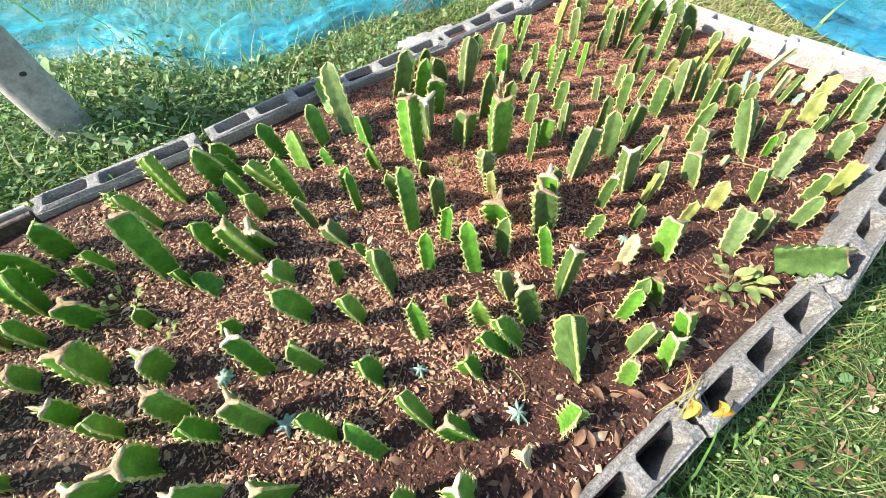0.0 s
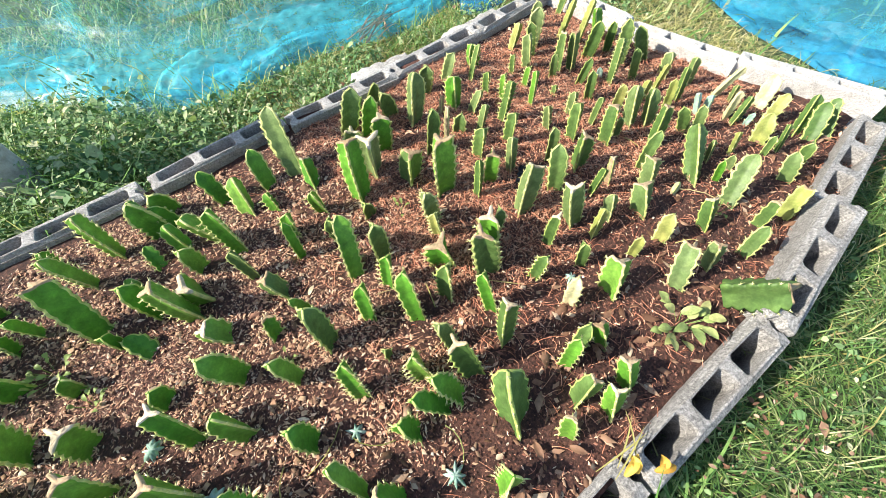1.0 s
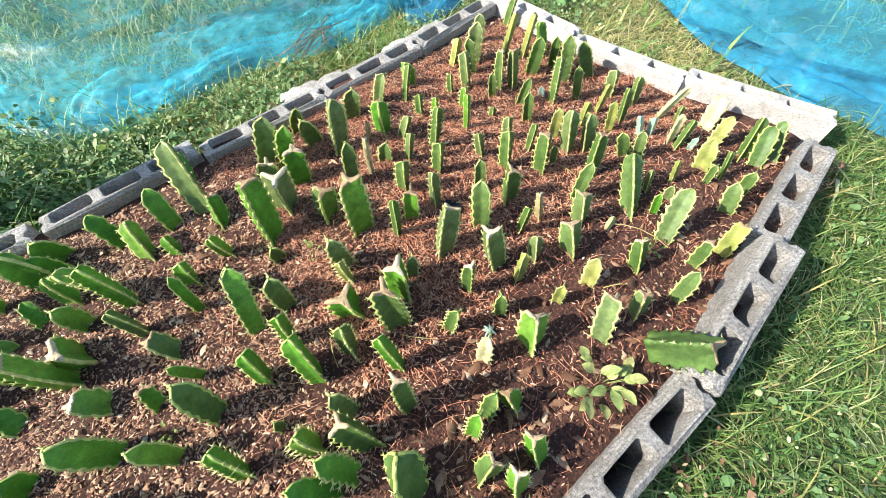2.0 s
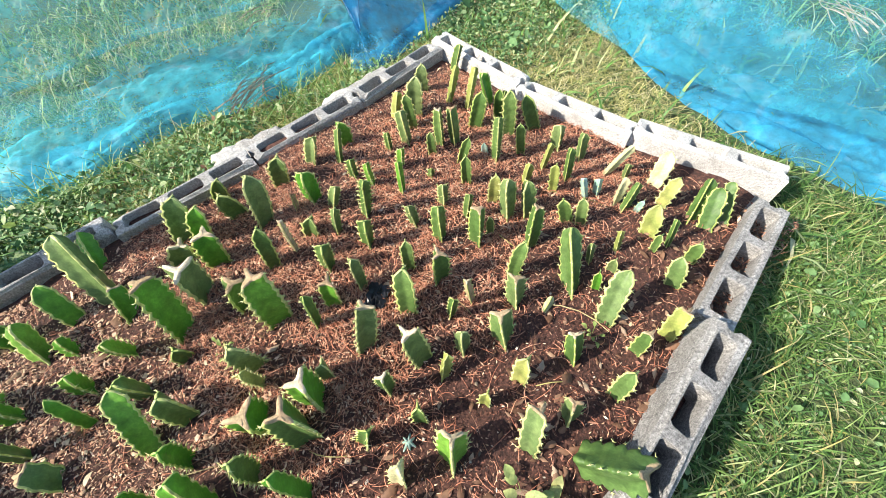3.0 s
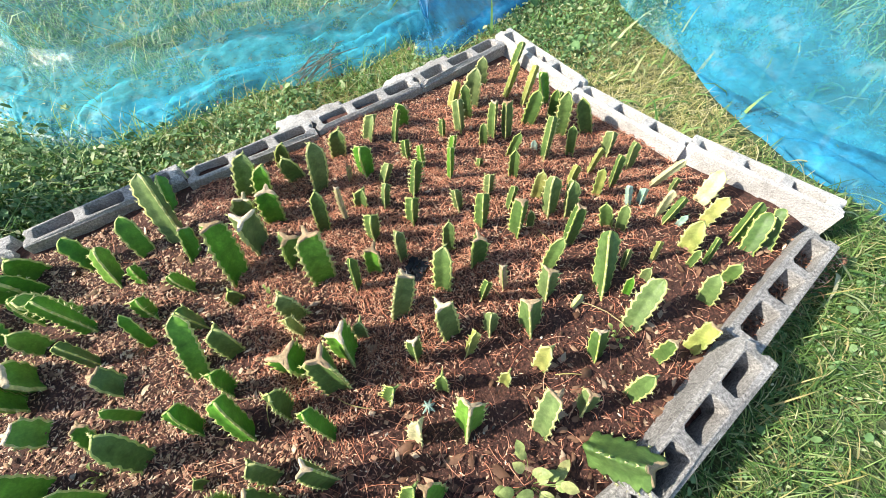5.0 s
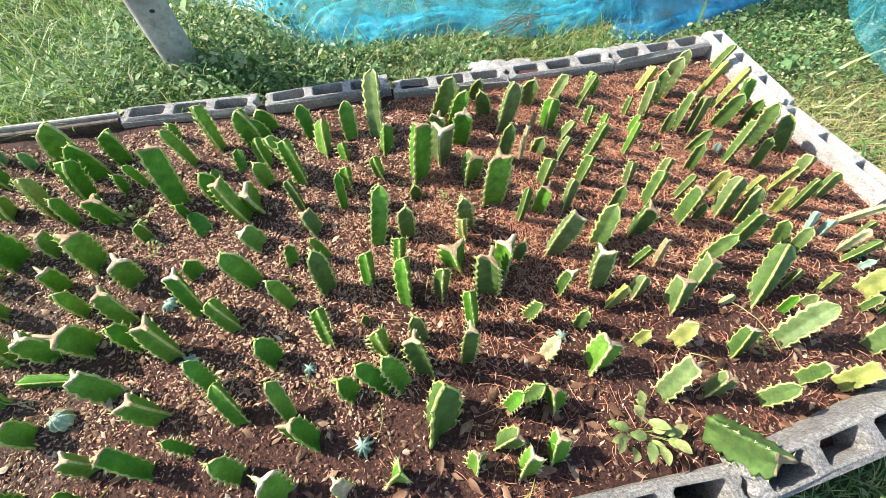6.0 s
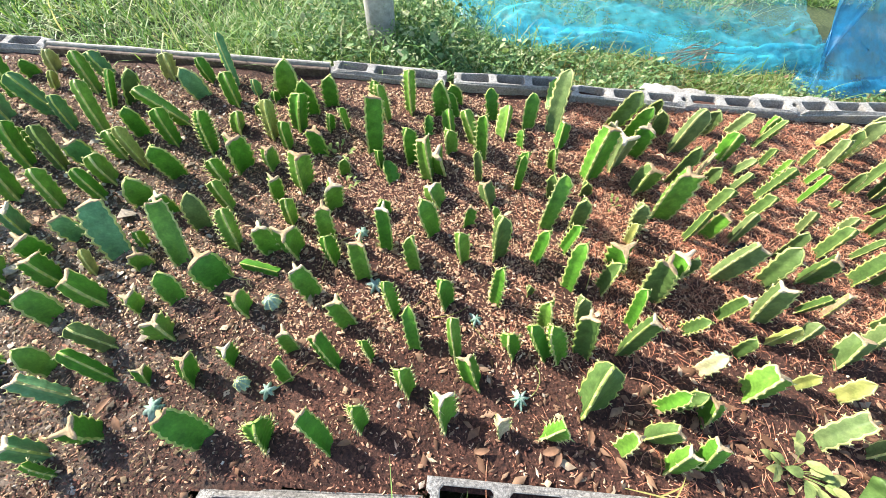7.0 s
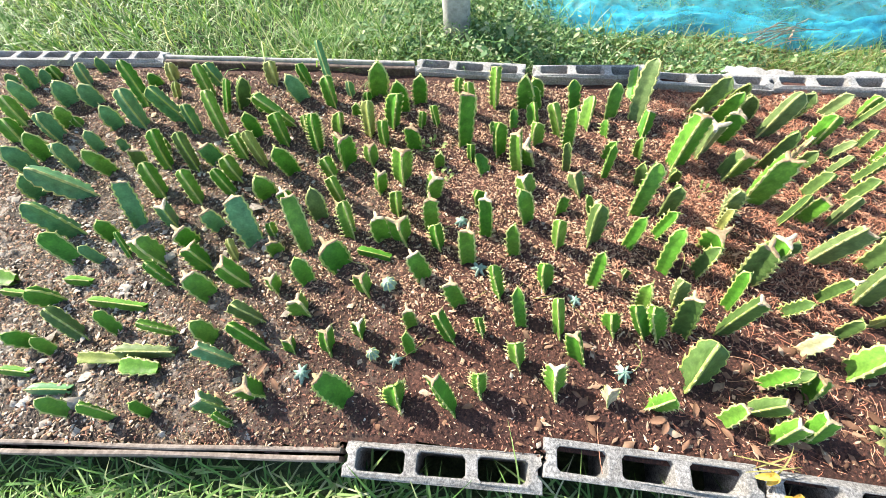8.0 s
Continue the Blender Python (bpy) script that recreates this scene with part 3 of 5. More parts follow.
plant(0.439, 0.943, 0.045, 0.058, 0.020, -0.002, 70, "c")
plant(0.281, 0.937, 0.154, 0.053, 0.007, 0.095, 48, "")
plant(-0.231, 0.935, 0.127, 0.036, -0.015, -0.001, 39, "s")
plant(-1.055, 0.923, 0.097, 0.056, 0.039, 0.033, 34, "")
plant(1.039, 0.915, 0.065, 0.020, -0.002, 0.001, 1, "s")
plant(-0.956, 0.915, 0.071, 0.042, -0.004, -0.003, 71, "s")
plant(-0.625, 0.914, 0.044, 0.037, 0.007, 0.003, 110, "")
plant(-1.609, 0.911, 0.082, 0.060, -0.006, -0.009, 28, "")
plant(0.629, 0.910, 0.143, 0.050, 0.038, 0.006, 103, "")
plant(1.096, 0.903, 0.111, 0.036, -0.005, 0.003, 4, "")
plant(-1.402, 0.900, 0.145, 0.054, -0.008, 0.061, 76, "")
plant(0.123, 0.899, 0.073, 0.044, 0.010, 0.064, 42, "")
plant(-1.716, 0.895, 0.085, 0.068, 0.009, 0.014, 24, "")
plant(1.330, 0.895, 0.141, 0.021, 0.021, -0.013, 99, "p")
plant(-1.099, 0.891, 0.110, 0.027, 0.046, 0.041, 61, "s")
plant(0.712, 0.888, 0.054, 0.013, 0.016, -0.007, 114, "d")
plant(0.767, 0.885, 0.098, 0.046, 0.004, -0.002, 0, "")
plant(-0.027, 0.885, 0.061, 0.040, -0.022, 0.050, 37, "")
plant(0.896, 0.884, 0.071, 0.027, -0.002, 0.001, 10, "s")
plant(0.502, 0.876, 0.100, 0.056, 0.011, -0.002, 75, "c")
plant(-0.342, 0.874, 0.079, 0.025, -0.007, -0.001, 44, "s")
plant(-0.101, 0.871, 0.038, 0.028, -0.005, 0.059, 114, "s")
plant(-1.853, 0.871, 0.101, 0.054, 0.005, 0.008, 28, "e")
plant(0.045, 0.864, 0.115, 0.039, -0.031, 0.005, 44, "")
plant(-0.491, 0.864, 0.125, 0.053, 0.023, 0.008, 42, "")
plant(-0.396, 0.862, 0.061, 0.025, 0.015, 0.004, 35, "s")
plant(0.284, 0.862, 0.049, 0.038, 0.026, 0.068, 19, "c")
plant(1.404, 0.862, 0.104, 0.032, -0.020, 0.021, 95, "")
plant(0.183, 0.860, 0.042, 0.028, -0.008, 0.033, 42, "s")
plant(-0.827, 0.853, 0.142, 0.047, -0.054, -0.029, 90, "")
plant(-0.159, 0.852, 0.025, 0.031, -0.011, 0.029, 119, "")
plant(-1.220, 0.839, 0.142, 0.051, -0.024, -0.010, 93, "")
plant(1.018, 0.838, 0.065, 0.022, 0.001, -0.001, 118, "s")
plant(0.787, 0.837, 0.075, 0.030, 0.024, -0.015, 0, "")
plant(-0.673, 0.837, 0.066, 0.046, 0.018, 0.010, 65, "")
plant(1.418, 0.835, 0.054, 0.022, 0.008, -0.010, 92, "")
plant(0.920, 0.832, 0.085, 0.021, -0.014, 0.006, 13, "s")
plant(1.162, 0.827, 0.122, 0.029, -0.004, 0.003, 7, "gc")
plant(1.285, 0.820, 0.118, 0.044, 0.014, -0.015, 37, "g")
plant(-0.027, 0.820, 0.076, 0.041, -0.009, 0.005, 1, "")
plant(-0.557, 0.819, 0.122, 0.042, 0.020, 0.009, 47, "ys")
plant(0.434, 0.818, 0.105, 0.063, 0.010, -0.001, 15, "c")
plant(-0.769, 0.817, 0.067, 0.029, 0.005, 0.004, 61, "")
plant(1.116, 0.816, 0.077, 0.026, -0.000, 0.000, 52, "")
plant(1.195, 0.803, 0.120, 0.029, -0.006, 0.005, 100, "gc")
plant(0.066, 0.803, 0.141, 0.038, -0.007, 0.018, 63, "s")
plant(-1.361, 0.801, 0.139, 0.056, 0.013, 0.017, 79, "")
plant(1.370, 0.799, 0.096, 0.028, -0.001, 0.002, 35, "")
plant(-0.250, 0.797, 0.150, 0.056, -0.004, 0.054, 118, "c")
plant(0.701, 0.796, 0.054, 0.040, 0.017, -0.009, 50, "")
plant(0.272, 0.796, 0.074, 0.032, -0.013, -0.014, 49, "s")
plant(-1.451, 0.795, 0.085, 0.059, -0.001, -0.002, 26, "")
plant(-1.599, 0.793, 0.036, 0.038, -0.001, -0.002, 89, "")
plant(-1.649, 0.789, 0.070, 0.052, 0.011, 0.018, 24, "")
plant(-0.931, 0.786, 0.090, 0.049, 0.004, 0.004, 9, "")
plant(-0.499, 0.786, 0.090, 0.038, 0.004, 0.002, 49, "")
plant(-1.146, 0.784, 0.102, 0.041, 0.013, 0.014, 73, "")
plant(-1.817, 0.777, 0.105, 0.053, 0.013, 0.025, 87, "")
plant(-0.140, 0.777, 0.116, 0.046, -0.003, 0.000, 15, "")
plant(-0.403, 0.776, 0.079, 0.055, 0.004, 0.001, 104, "c")
plant(0.592, 0.775, 0.134, 0.037, 0.018, -0.007, 64, "")
plant(0.179, 0.773, 0.072, 0.035, 0.005, 0.001, 52, "s")
plant(0.652, 0.773, 0.115, 0.014, -0.002, 0.001, 7, "d")
plant(-1.041, 0.770, 0.146, 0.044, -0.012, 0.051, 71, "")
plant(-0.822, 0.761, 0.123, 0.045, 0.002, 0.002, 67, "")
plant(0.363, 0.759, 0.151, 0.057, 0.020, 0.050, 0, "cL")
plant(0.754, 0.757, 0.088, 0.023, 0.009, -0.005, 114, "")
plant(0.838, 0.757, 0.122, 0.027, 0.022, -0.009, 118, "s")
plant(0.956, 0.753, 0.106, 0.020, 0.006, -0.003, 117, "")
plant(-0.059, 0.750, 0.061, 0.075, -0.001, -0.001, 75, "c")
plant(1.050, 0.746, 0.034, 0.019, -0.000, 0.000, 113, "s")
plant(-0.713, 0.744, 0.134, 0.047, 0.022, 0.014, 56, "s")
plant(-0.219, 0.742, 0.063, 0.024, -0.001, -0.000, 35, "")
plant(1.152, 0.738, 0.083, 0.025, 0.014, -0.014, 36, "")
plant(0.492, 0.732, 0.084, 0.061, 0.012, -0.003, 116, "c")
plant(1.343, 0.729, 0.140, 0.046, -0.002, 0.003, 39, "g")
plant(-1.642, 0.725, 0.101, 0.053, 0.005, 0.009, 68, "e")
plant(0.062, 0.718, 0.090, 0.025, -0.005, 0.019, 64, "")
plant(1.234, 0.716, 0.033, 0.020, -0.003, 0.003, 46, "b")
plant(-0.076, 0.713, 0.130, 0.047, -0.019, 0.001, 58, "c")
plant(-0.314, 0.712, 0.052, 0.034, 0.003, 0.001, 98, "")
plant(-0.523, 0.711, 0.064, 0.048, 0.000, 0.000, 44, "c")
plant(0.352, 0.708, 0.046, 0.036, -0.003, -0.000, 94, "")
plant(0.163, 0.702, 0.104, 0.026, 0.002, 0.021, 105, "")
plant(-1.780, 0.701, 0.084, 0.059, 0.008, 0.017, 89, "")
plant(-1.368, 0.693, 0.042, 0.030, 0.006, 0.009, 22, "c")
plant(-1.206, 0.693, 0.074, 0.038, 0.003, 0.004, 81, "")
plant(-0.605, 0.693, 0.102, 0.063, 0.019, 0.011, 30, "c")
plant(-0.937, 0.690, 0.091, 0.047, 0.005, 0.005, 82, "s")
plant(0.265, 0.688, 0.078, 0.035, -0.011, 0.006, 68, "")
plant(-1.456, 0.686, 0.073, 0.045, 0.005, 0.009, 26, "")
plant(1.422, 0.686, 0.109, 0.042, -0.025, 0.035, 45, "")
plant(0.684, 0.681, 0.093, 0.035, 0.007, -0.004, 6, "g")
plant(-0.174, 0.678, 0.028, 0.044, -0.027, 0.063, 119, "")
plant(0.791, 0.677, 0.095, 0.034, 0.007, -0.005, 4, "g")
plant(1.229, 0.672, 0.139, 0.025, 0.001, -0.001, 104, "gs")
plant(-1.026, 0.670, 0.069, 0.051, -0.003, -0.003, 21, "c")
plant(1.107, 0.664, 0.091, 0.027, 0.000, -0.000, 45, "")
plant(-0.854, 0.660, 0.132, 0.033, 0.000, 0.000, 73, "y")
plant(-1.639, 0.646, 0.094, 0.054, 0.007, 0.013, 30, "")
plant(1.007, 0.646, 0.074, 0.026, 0.003, -0.002, 108, "s")
plant(0.533, 0.646, 0.145, 0.060, 0.013, 0.016, 86, "c")
plant(-0.756, 0.645, 0.110, 0.049, -0.005, -0.004, 12, "")
plant(1.309, 0.645, 0.099, 0.025, -0.008, 0.011, 40, "")
plant(-0.417, 0.645, 0.112, 0.058, 0.016, 0.005, 42, "c")
plant(0.914, 0.644, 0.078, 0.025, -0.004, 0.003, 2, "s")
plant(-0.627, 0.640, 0.085, 0.043, -0.006, -0.004, 67, "s")
plant(0.096, 0.632, 0.048, 0.045, -0.017, 0.036, 28, "c")
plant(-1.284, 0.632, 0.055, 0.043, 0.014, 0.021, 17, "c")
plant(-1.079, 0.630, 0.140, 0.041, 0.016, 0.020, 76, "")
plant(-1.171, 0.627, 0.139, 0.045, 0.012, 0.017, 80, "")
plant(-0.040, 0.622, 0.047, 0.049, -0.024, 0.018, 38, "c")
plant(-0.919, 0.602, 0.094, 0.049, -0.001, -0.001, 78, "")
plant(-1.499, 0.600, 0.099, 0.052, 0.008, 0.015, 68, "e")
plant(-1.359, 0.600, 0.099, 0.050, -0.003, -0.005, 32, "")
plant(0.643, 0.599, 0.086, 0.039, 0.008, -0.005, 54, "c")
plant(-0.474, 0.597, 0.077, 0.041, 0.010, 0.004, 33, "c")
plant(-1.664, 0.594, 0.088, 0.059, -0.000, -0.000, 35, "e")
plant(1.401, 0.590, 0.078, 0.035, -0.002, 0.003, 105, "g")
plant(0.310, 0.589, 0.102, 0.043, 0.006, 0.008, 92, "")
plant(0.710, 0.585, 0.104, 0.026, 0.007, 0.015, 105, "")
plant(-0.321, 0.585, 0.090, 0.050, 0.010, 0.002, 17, "c")
plant(0.460, 0.585, 0.102, 0.042, -0.019, 0.008, 91, "s")
plant(1.023, 0.579, 0.090, 0.020, 0.006, -0.006, 100, "g")
plant(0.585, 0.575, 0.104, 0.022, 0.018, 0.006, 118, "")
plant(0.229, 0.574, 0.121, 0.043, 0.033, 0.084, 94, "")
plant(-0.183, 0.574, 0.043, 0.041, -0.002, 0.019, 11, "")
plant(1.111, 0.570, 0.093, 0.029, 0.000, -0.001, 39, "y")
plant(1.306, 0.568, 0.095, 0.018, 0.006, -0.011, 84, "p")
plant(0.927, 0.567, 0.106, 0.034, 0.015, 0.014, 1, "")
plant(0.121, 0.564, 0.073, 0.023, -0.019, 0.007, 6, "")
plant(1.223, 0.559, 0.077, 0.022, 0.003, -0.006, 84, "p")
plant(0.820, 0.558, 0.096, 0.027, 0.006, -0.003, 56, "")
plant(0.032, 0.554, 0.045, 0.028, 0.012, 0.031, 110, "c")
plant(-0.807, 0.552, 0.074, 0.066, 0.001, 0.001, 14, "")
plant(-0.579, 0.552, 0.102, 0.034, -0.007, 0.003, 66, "")
plant(0.445, 0.547, 0.079, 0.023, -0.013, 0.002, 31, "ys")
plant(-0.912, 0.543, 0.100, 0.041, -0.002, -0.001, 81, "")
plant(-0.049, 0.532, 0.112, 0.048, -0.017, 0.010, 16, "")
plant(-0.721, 0.524, 0.063, 0.041, -0.005, -0.005, 18, "c")
plant(-0.410, 0.521, 0.097, 0.037, 0.015, 0.006, 53, "")
plant(0.277, 0.513, 0.102, 0.033, 0.018, 0.008, 28, "s")
plant(-1.129, 0.513, 0.105, 0.050, -0.009, 0.038, 81, "")
plant(1.404, 0.511, 0.090, 0.027, -0.004, 0.009, 78, "g")
plant(-1.354, 0.504, 0.114, 0.067, -0.118, -0.003, 108, "")
plant(1.032, 0.502, 0.065, 0.019, -0.005, 0.005, 46, "")
plant(1.094, 0.500, 0.109, 0.040, 0.015, 0.032, 97, "g")
plant(0.985, 0.500, 0.105, 0.039, 0.009, 0.011, 118, "gc")
plant(-1.001, 0.499, 0.105, 0.044, -0.008, 0.041, 77, "")
plant(0.853, 0.491, 0.099, 0.044, 0.008, -0.006, 85, "c")
plant(1.317, 0.491, 0.102, 0.023, 0.003, 0.010, 78, "g")
plant(1.257, 0.489, 0.094, 0.023, -0.002, 0.005, 30, "p")
plant(-0.308, 0.488, 0.103, 0.041, 0.001, 0.009, 103, "c")
plant(-1.531, 0.488, 0.078, 0.063, 0.003, 0.008, 34, "e")
plant(-0.624, 0.487, 0.104, 0.053, -0.005, 0.017, 6, "g")
plant(0.412, 0.484, 0.068, 0.060, -0.009, 0.001, 44, "c")
plant(0.115, 0.473, 0.116, 0.044, -0.004, 0.035, 117, "")
plant(1.135, 0.473, 0.103, 0.039, 0.006, 0.018, 74, "g")
plant(0.750, 0.472, 0.110, 0.046, 0.026, 0.026, 45, "g")
plant(0.206, 0.471, 0.106, 0.036, 0.012, 0.020, 42, "")
plant(0.548, 0.470, 0.081, 0.026, 0.006, -0.003, 57, "")
plant(-0.158, 0.470, 0.111, 0.039, 0.005, 0.034, 88, "c")
plant(0.626, 0.468, 0.116, 0.043, 0.049, 0.025, 86, "c")
plant(0.033, 0.454, 0.103, 0.035, -0.012, 0.017, 12, "")
plant(0.506, 0.444, 0.104, 0.055, 0.003, 0.010, 23, "c")
plant(-0.432, 0.439, 0.097, 0.050, -0.006, -0.004, 3, "c")
plant(1.403, 0.436, 0.105, 0.018, 0.035, -0.028, 66, "w")
plant(-0.373, 0.436, 0.087, 0.053, 0.002, 0.001, 56, "c")
plant(-0.519, 0.431, 0.109, 0.040, -0.001, 0.036, 72, "s")
plant(-0.902, 0.427, 0.077, 0.042, -0.002, -0.003, 27, "c")
plant(-0.274, 0.423, 0.091, 0.037, -0.005, -0.001, 48, "s")
plant(-0.078, 0.422, 0.107, 0.038, -0.015, 0.021, 91, "")
plant(-1.041, 0.418, 0.078, 0.043, 0.007, 0.013, 83, "c")
plant(0.359, 0.413, 0.105, 0.039, 0.007, 0.010, 25, "s")
plant(-0.737, 0.413, 0.054, 0.026, 0.006, 0.007, 71, "s")
plant(1.070, 0.411, 0.111, 0.035, 0.031, 0.016, 74, "gc")
plant(1.302, 0.411, 0.068, 0.017, -0.009, 0.021, 94, "b")
plant(0.285, 0.406, 0.121, 0.038, 0.002, 0.051, 48, "")
plant(0.809, 0.405, 0.093, 0.020, 0.006, -0.009, 86, "g")
plant(0.460, 0.402, 0.113, 0.059, 0.012, 0.025, 70, "c")
plant(1.333, 0.400, 0.056, 0.020, -0.005, 0.014, 89, "b")
plant(-1.142, 0.399, 0.108, 0.049, -0.013, 0.076, 20, "ec")
plant(1.204, 0.397, 0.074, 0.035, -0.009, 0.021, 37, "g")
plant(0.868, 0.395, 0.087, 0.017, -0.008, 0.013, 99, "d")
plant(-0.785, 0.386, 0.115, 0.062, -0.036, 0.060, 14, "ec")
plant(1.430, 0.385, 0.054, 0.017, -0.001, 0.003, 77, "g")
plant(-0.195, 0.385, 0.109, 0.046, -0.003, 0.024, 95, "c")
plant(0.984, 0.384, 0.107, 0.034, 0.015, 0.011, 32, "g")
plant(0.192, 0.381, 0.029, 0.019, -0.004, 0.010, 119, "")
plant(-0.397, 0.376, 0.012, 0.027, -0.091, 0.015, 42, "l")
plant(-0.626, 0.375, 0.122, 0.045, -0.037, 0.084, 4, "c")
plant(0.705, 0.370, 0.105, 0.048, -0.009, 0.031, 89, "c")
plant(1.220, 0.370, 0.083, 0.029, -0.006, 0.015, 29, "")
plant(-0.955, 0.369, 0.065, 0.047, -0.003, -0.005, 34, "c")
plant(0.620, 0.367, 0.102, 0.029, -0.001, 0.006, 119, "c")
plant(-1.302, 0.364, 0.112, 0.061, -0.080, 0.019, 107, "e")
plant(-0.711, 0.363, 0.044, 0.039, 0.006, 0.008, 11, "c")
plant(-1.193, 0.355, 0.076, 0.041, 0.007, 0.016, 30, "")
plant(0.109, 0.351, 0.108, 0.033, 0.012, 0.031, 62, "s")
plant(1.337, 0.350, 0.085, 0.022, -0.001, 0.005, 62, "w")
plant(-0.523, 0.346, 0.072, 0.066, -0.027, 0.016, 15, "c")
plant(0.003, 0.334, 0.072, 0.041, -0.015, 0.030, 25, "")
plant(0.526, 0.333, 0.069, 0.025, 0.028, -0.009, 21, "gs")
plant(-0.295, 0.330, 0.076, 0.046, -0.031, 0.023, 0, "c")
plant(0.929, 0.327, 0.074, 0.039, 0.016, 0.024, 109, "c")
plant(0.415, 0.327, 0.119, 0.030, -0.005, 0.024, 26, "")
plant(-0.813, 0.326, 0.066, 0.024, -0.002, 0.025, 77, "y")
plant(0.774, 0.326, 0.067, 0.030, 0.009, 0.015, 110, "")
plant(1.318, 0.324, 0.073, 0.021, 0.045, 0.001, 70, "g")
plant(0.302, 0.320, 0.078, 0.034, -0.012, 0.029, 109, "")
plant(1.466, 0.320, 0.074, 0.042, 0.060, 0.010, 12, "w")
plant(0.707, 0.317, 0.073, 0.020, 0.028, 0.009, 87, "y")
plant(0.225, 0.307, 0.083, 0.040, -0.008, 0.021, 59, "s")
plant(1.353, 0.301, 0.044, 0.016, 0.001, -0.003, 8, "b")
plant(-0.879, 0.297, 0.071, 0.051, -0.032, 0.024, 97, "c")
plant(-1.007, 0.296, 0.073, 0.056, -0.045, 0.028, 75, "c")
plant(-0.107, 0.292, 0.082, 0.030, -0.019, 0.045, 35, "s")
plant(-1.102, 0.291, 0.069, 0.015, -0.019, 0.051, 84, "")
plant(-1.186, 0.288, 0.065, 0.029, -0.018, -0.001, 42, "e")
plant(0.632, 0.286, 0.066, 0.028, 0.000, 0.013, 46, "g")
plant(-0.597, 0.285, 0.072, 0.044, -0.016, 0.028, 12, "")
plant(1.140, 0.284, 0.064, 0.015, 0.000, 0.020, 89, "g")
plant(0.849, 0.282, 0.069, 0.045, 0.011, 0.034, 112, "c")
plant(-1.263, 0.280, 0.074, 0.049, -0.066, 0.034, 34, "")
plant(-0.441, 0.278, 0.065, 0.046, -0.001, 0.007, 64, "c")
plant(0.962, 0.276, 0.012, 0.016, 0.036, 0.009, 100, "wl")
plant(1.410, 0.270, 0.072, 0.037, 0.046, 0.004, 7, "y")
plant(-0.202, 0.269, 0.074, 0.044, -0.021, 0.020, 111, "c")
plant(0.383, 0.263, 0.152, 0.035, -0.001, 0.013, 87, "c")
plant(-0.751, 0.261, 0.074, 0.055, -0.041, 0.014, 91, "c")
plant(1.209, 0.259, 0.066, 0.012, 0.010, 0.019, 80, "y")
plant(1.039, 0.258, 0.097, 0.045, 0.082, 0.088, 109, "g")
plant(-0.670, 0.253, 0.051, 0.036, 0.005, 0.008, 66, "c")
plant(0.303, 0.253, 0.117, 0.043, -0.015, 0.042, 61, "c")
plant(1.306, 0.241, 0.070, 0.044, 0.030, 0.013, 12, "y")
plant(1.164, 0.241, 0.042, 0.024, -0.001, 0.004, 13, "g")
plant(-0.951, 0.239, 0.073, 0.031, -0.044, 0.028, 91, "s")
plant(0.539, 0.238, 0.078, 0.033, 0.021, 0.009, 31, "w")
plant(0.158, 0.237, 0.054, 0.043, -0.025, 0.021, 22, "s")
plant(1.095, 0.234, 0.063, 0.021, -0.000, 0.013, 21, "")
plant(0.227, 0.233, 0.090, 0.034, -0.048, 0.041, 15, "")
plant(0.739, 0.231, 0.063, 0.023, 0.002, 0.003, 19, "y")
plant(0.253, 0.228, 0.070, 0.039, -0.024, 0.057, 9, "s")
plant(-0.051, 0.224, 0.089, 0.031, -0.025, 0.058, 91, "")
plant(-1.172, 0.221, 0.012, 0.027, -0.069, -0.001, 108, "l")
plant(-0.842, 0.219, 0.071, 0.052, -0.027, 0.026, 28, "c")
plant(0.814, 0.214, 0.070, 0.034, 0.022, 0.005, 13, "y")
plant(0.034, 0.209, 0.085, 0.029, -0.016, 0.060, 31, "")
plant(1.274, 0.207, 0.057, 0.019, -0.000, 0.000, 4, "")
plant(-0.312, 0.204, 0.069, 0.033, -0.004, 0.011, 116, "c")
plant(-0.578, 0.203, 0.064, 0.050, 0.000, 0.010, 87, "c")
plant(-1.387, 0.201, 0.012, 0.045, -0.068, 0.004, 30, "l")
plant(-0.141, 0.196, 0.073, 0.020, -0.010, 0.017, 39, "s")
plant(0.624, 0.194, 0.079, 0.048, 0.022, 0.030, 106, "c")
plant(1.408, 0.191, 0.081, 0.029, 0.090, 0.022, 70, "g")
plant(1.303, 0.186, 0.069, 0.014, 0.027, 0.021, 73, "g")
plant(1.031, 0.172, 0.093, 0.045, 0.086, 0.037, 18, "g")
plant(-0.988, 0.172, 0.012, 0.028, -0.153, -0.006, 9, "l")
plant(-1.321, 0.172, 0.012, 0.024, -0.080, -0.011, 20, "l")
plant(-0.204, 0.171, 0.088, 0.033, -0.038, 0.029, 61, "c")
plant(-1.230, 0.169, 0.067, 0.047, -0.034, -0.010, 3, "")
plant(-0.668, 0.168, 0.079, 0.036, -0.051, 0.016, 99, "g")
plant(-0.431, 0.166, 0.059, 0.033, 0.008, 0.008, 61, "c")
plant(0.471, 0.165, 0.072, 0.031, 0.033, 0.009, 20, "")
plant(0.920, 0.164, 0.073, 0.034, 0.016, 0.029, 103, "c")
plant(0.082, 0.163, 0.068, 0.042, -0.035, 0.036, 47, "c")
plant(0.436, 0.160, 0.094, 0.028, 0.021, 0.005, 23, "")
plant(1.424, 0.151, 0.076, 0.041, 0.068, 0.035, 13, "")
plant(-0.055, 0.137, 0.077, 0.035, -0.019, 0.026, 36, "s")
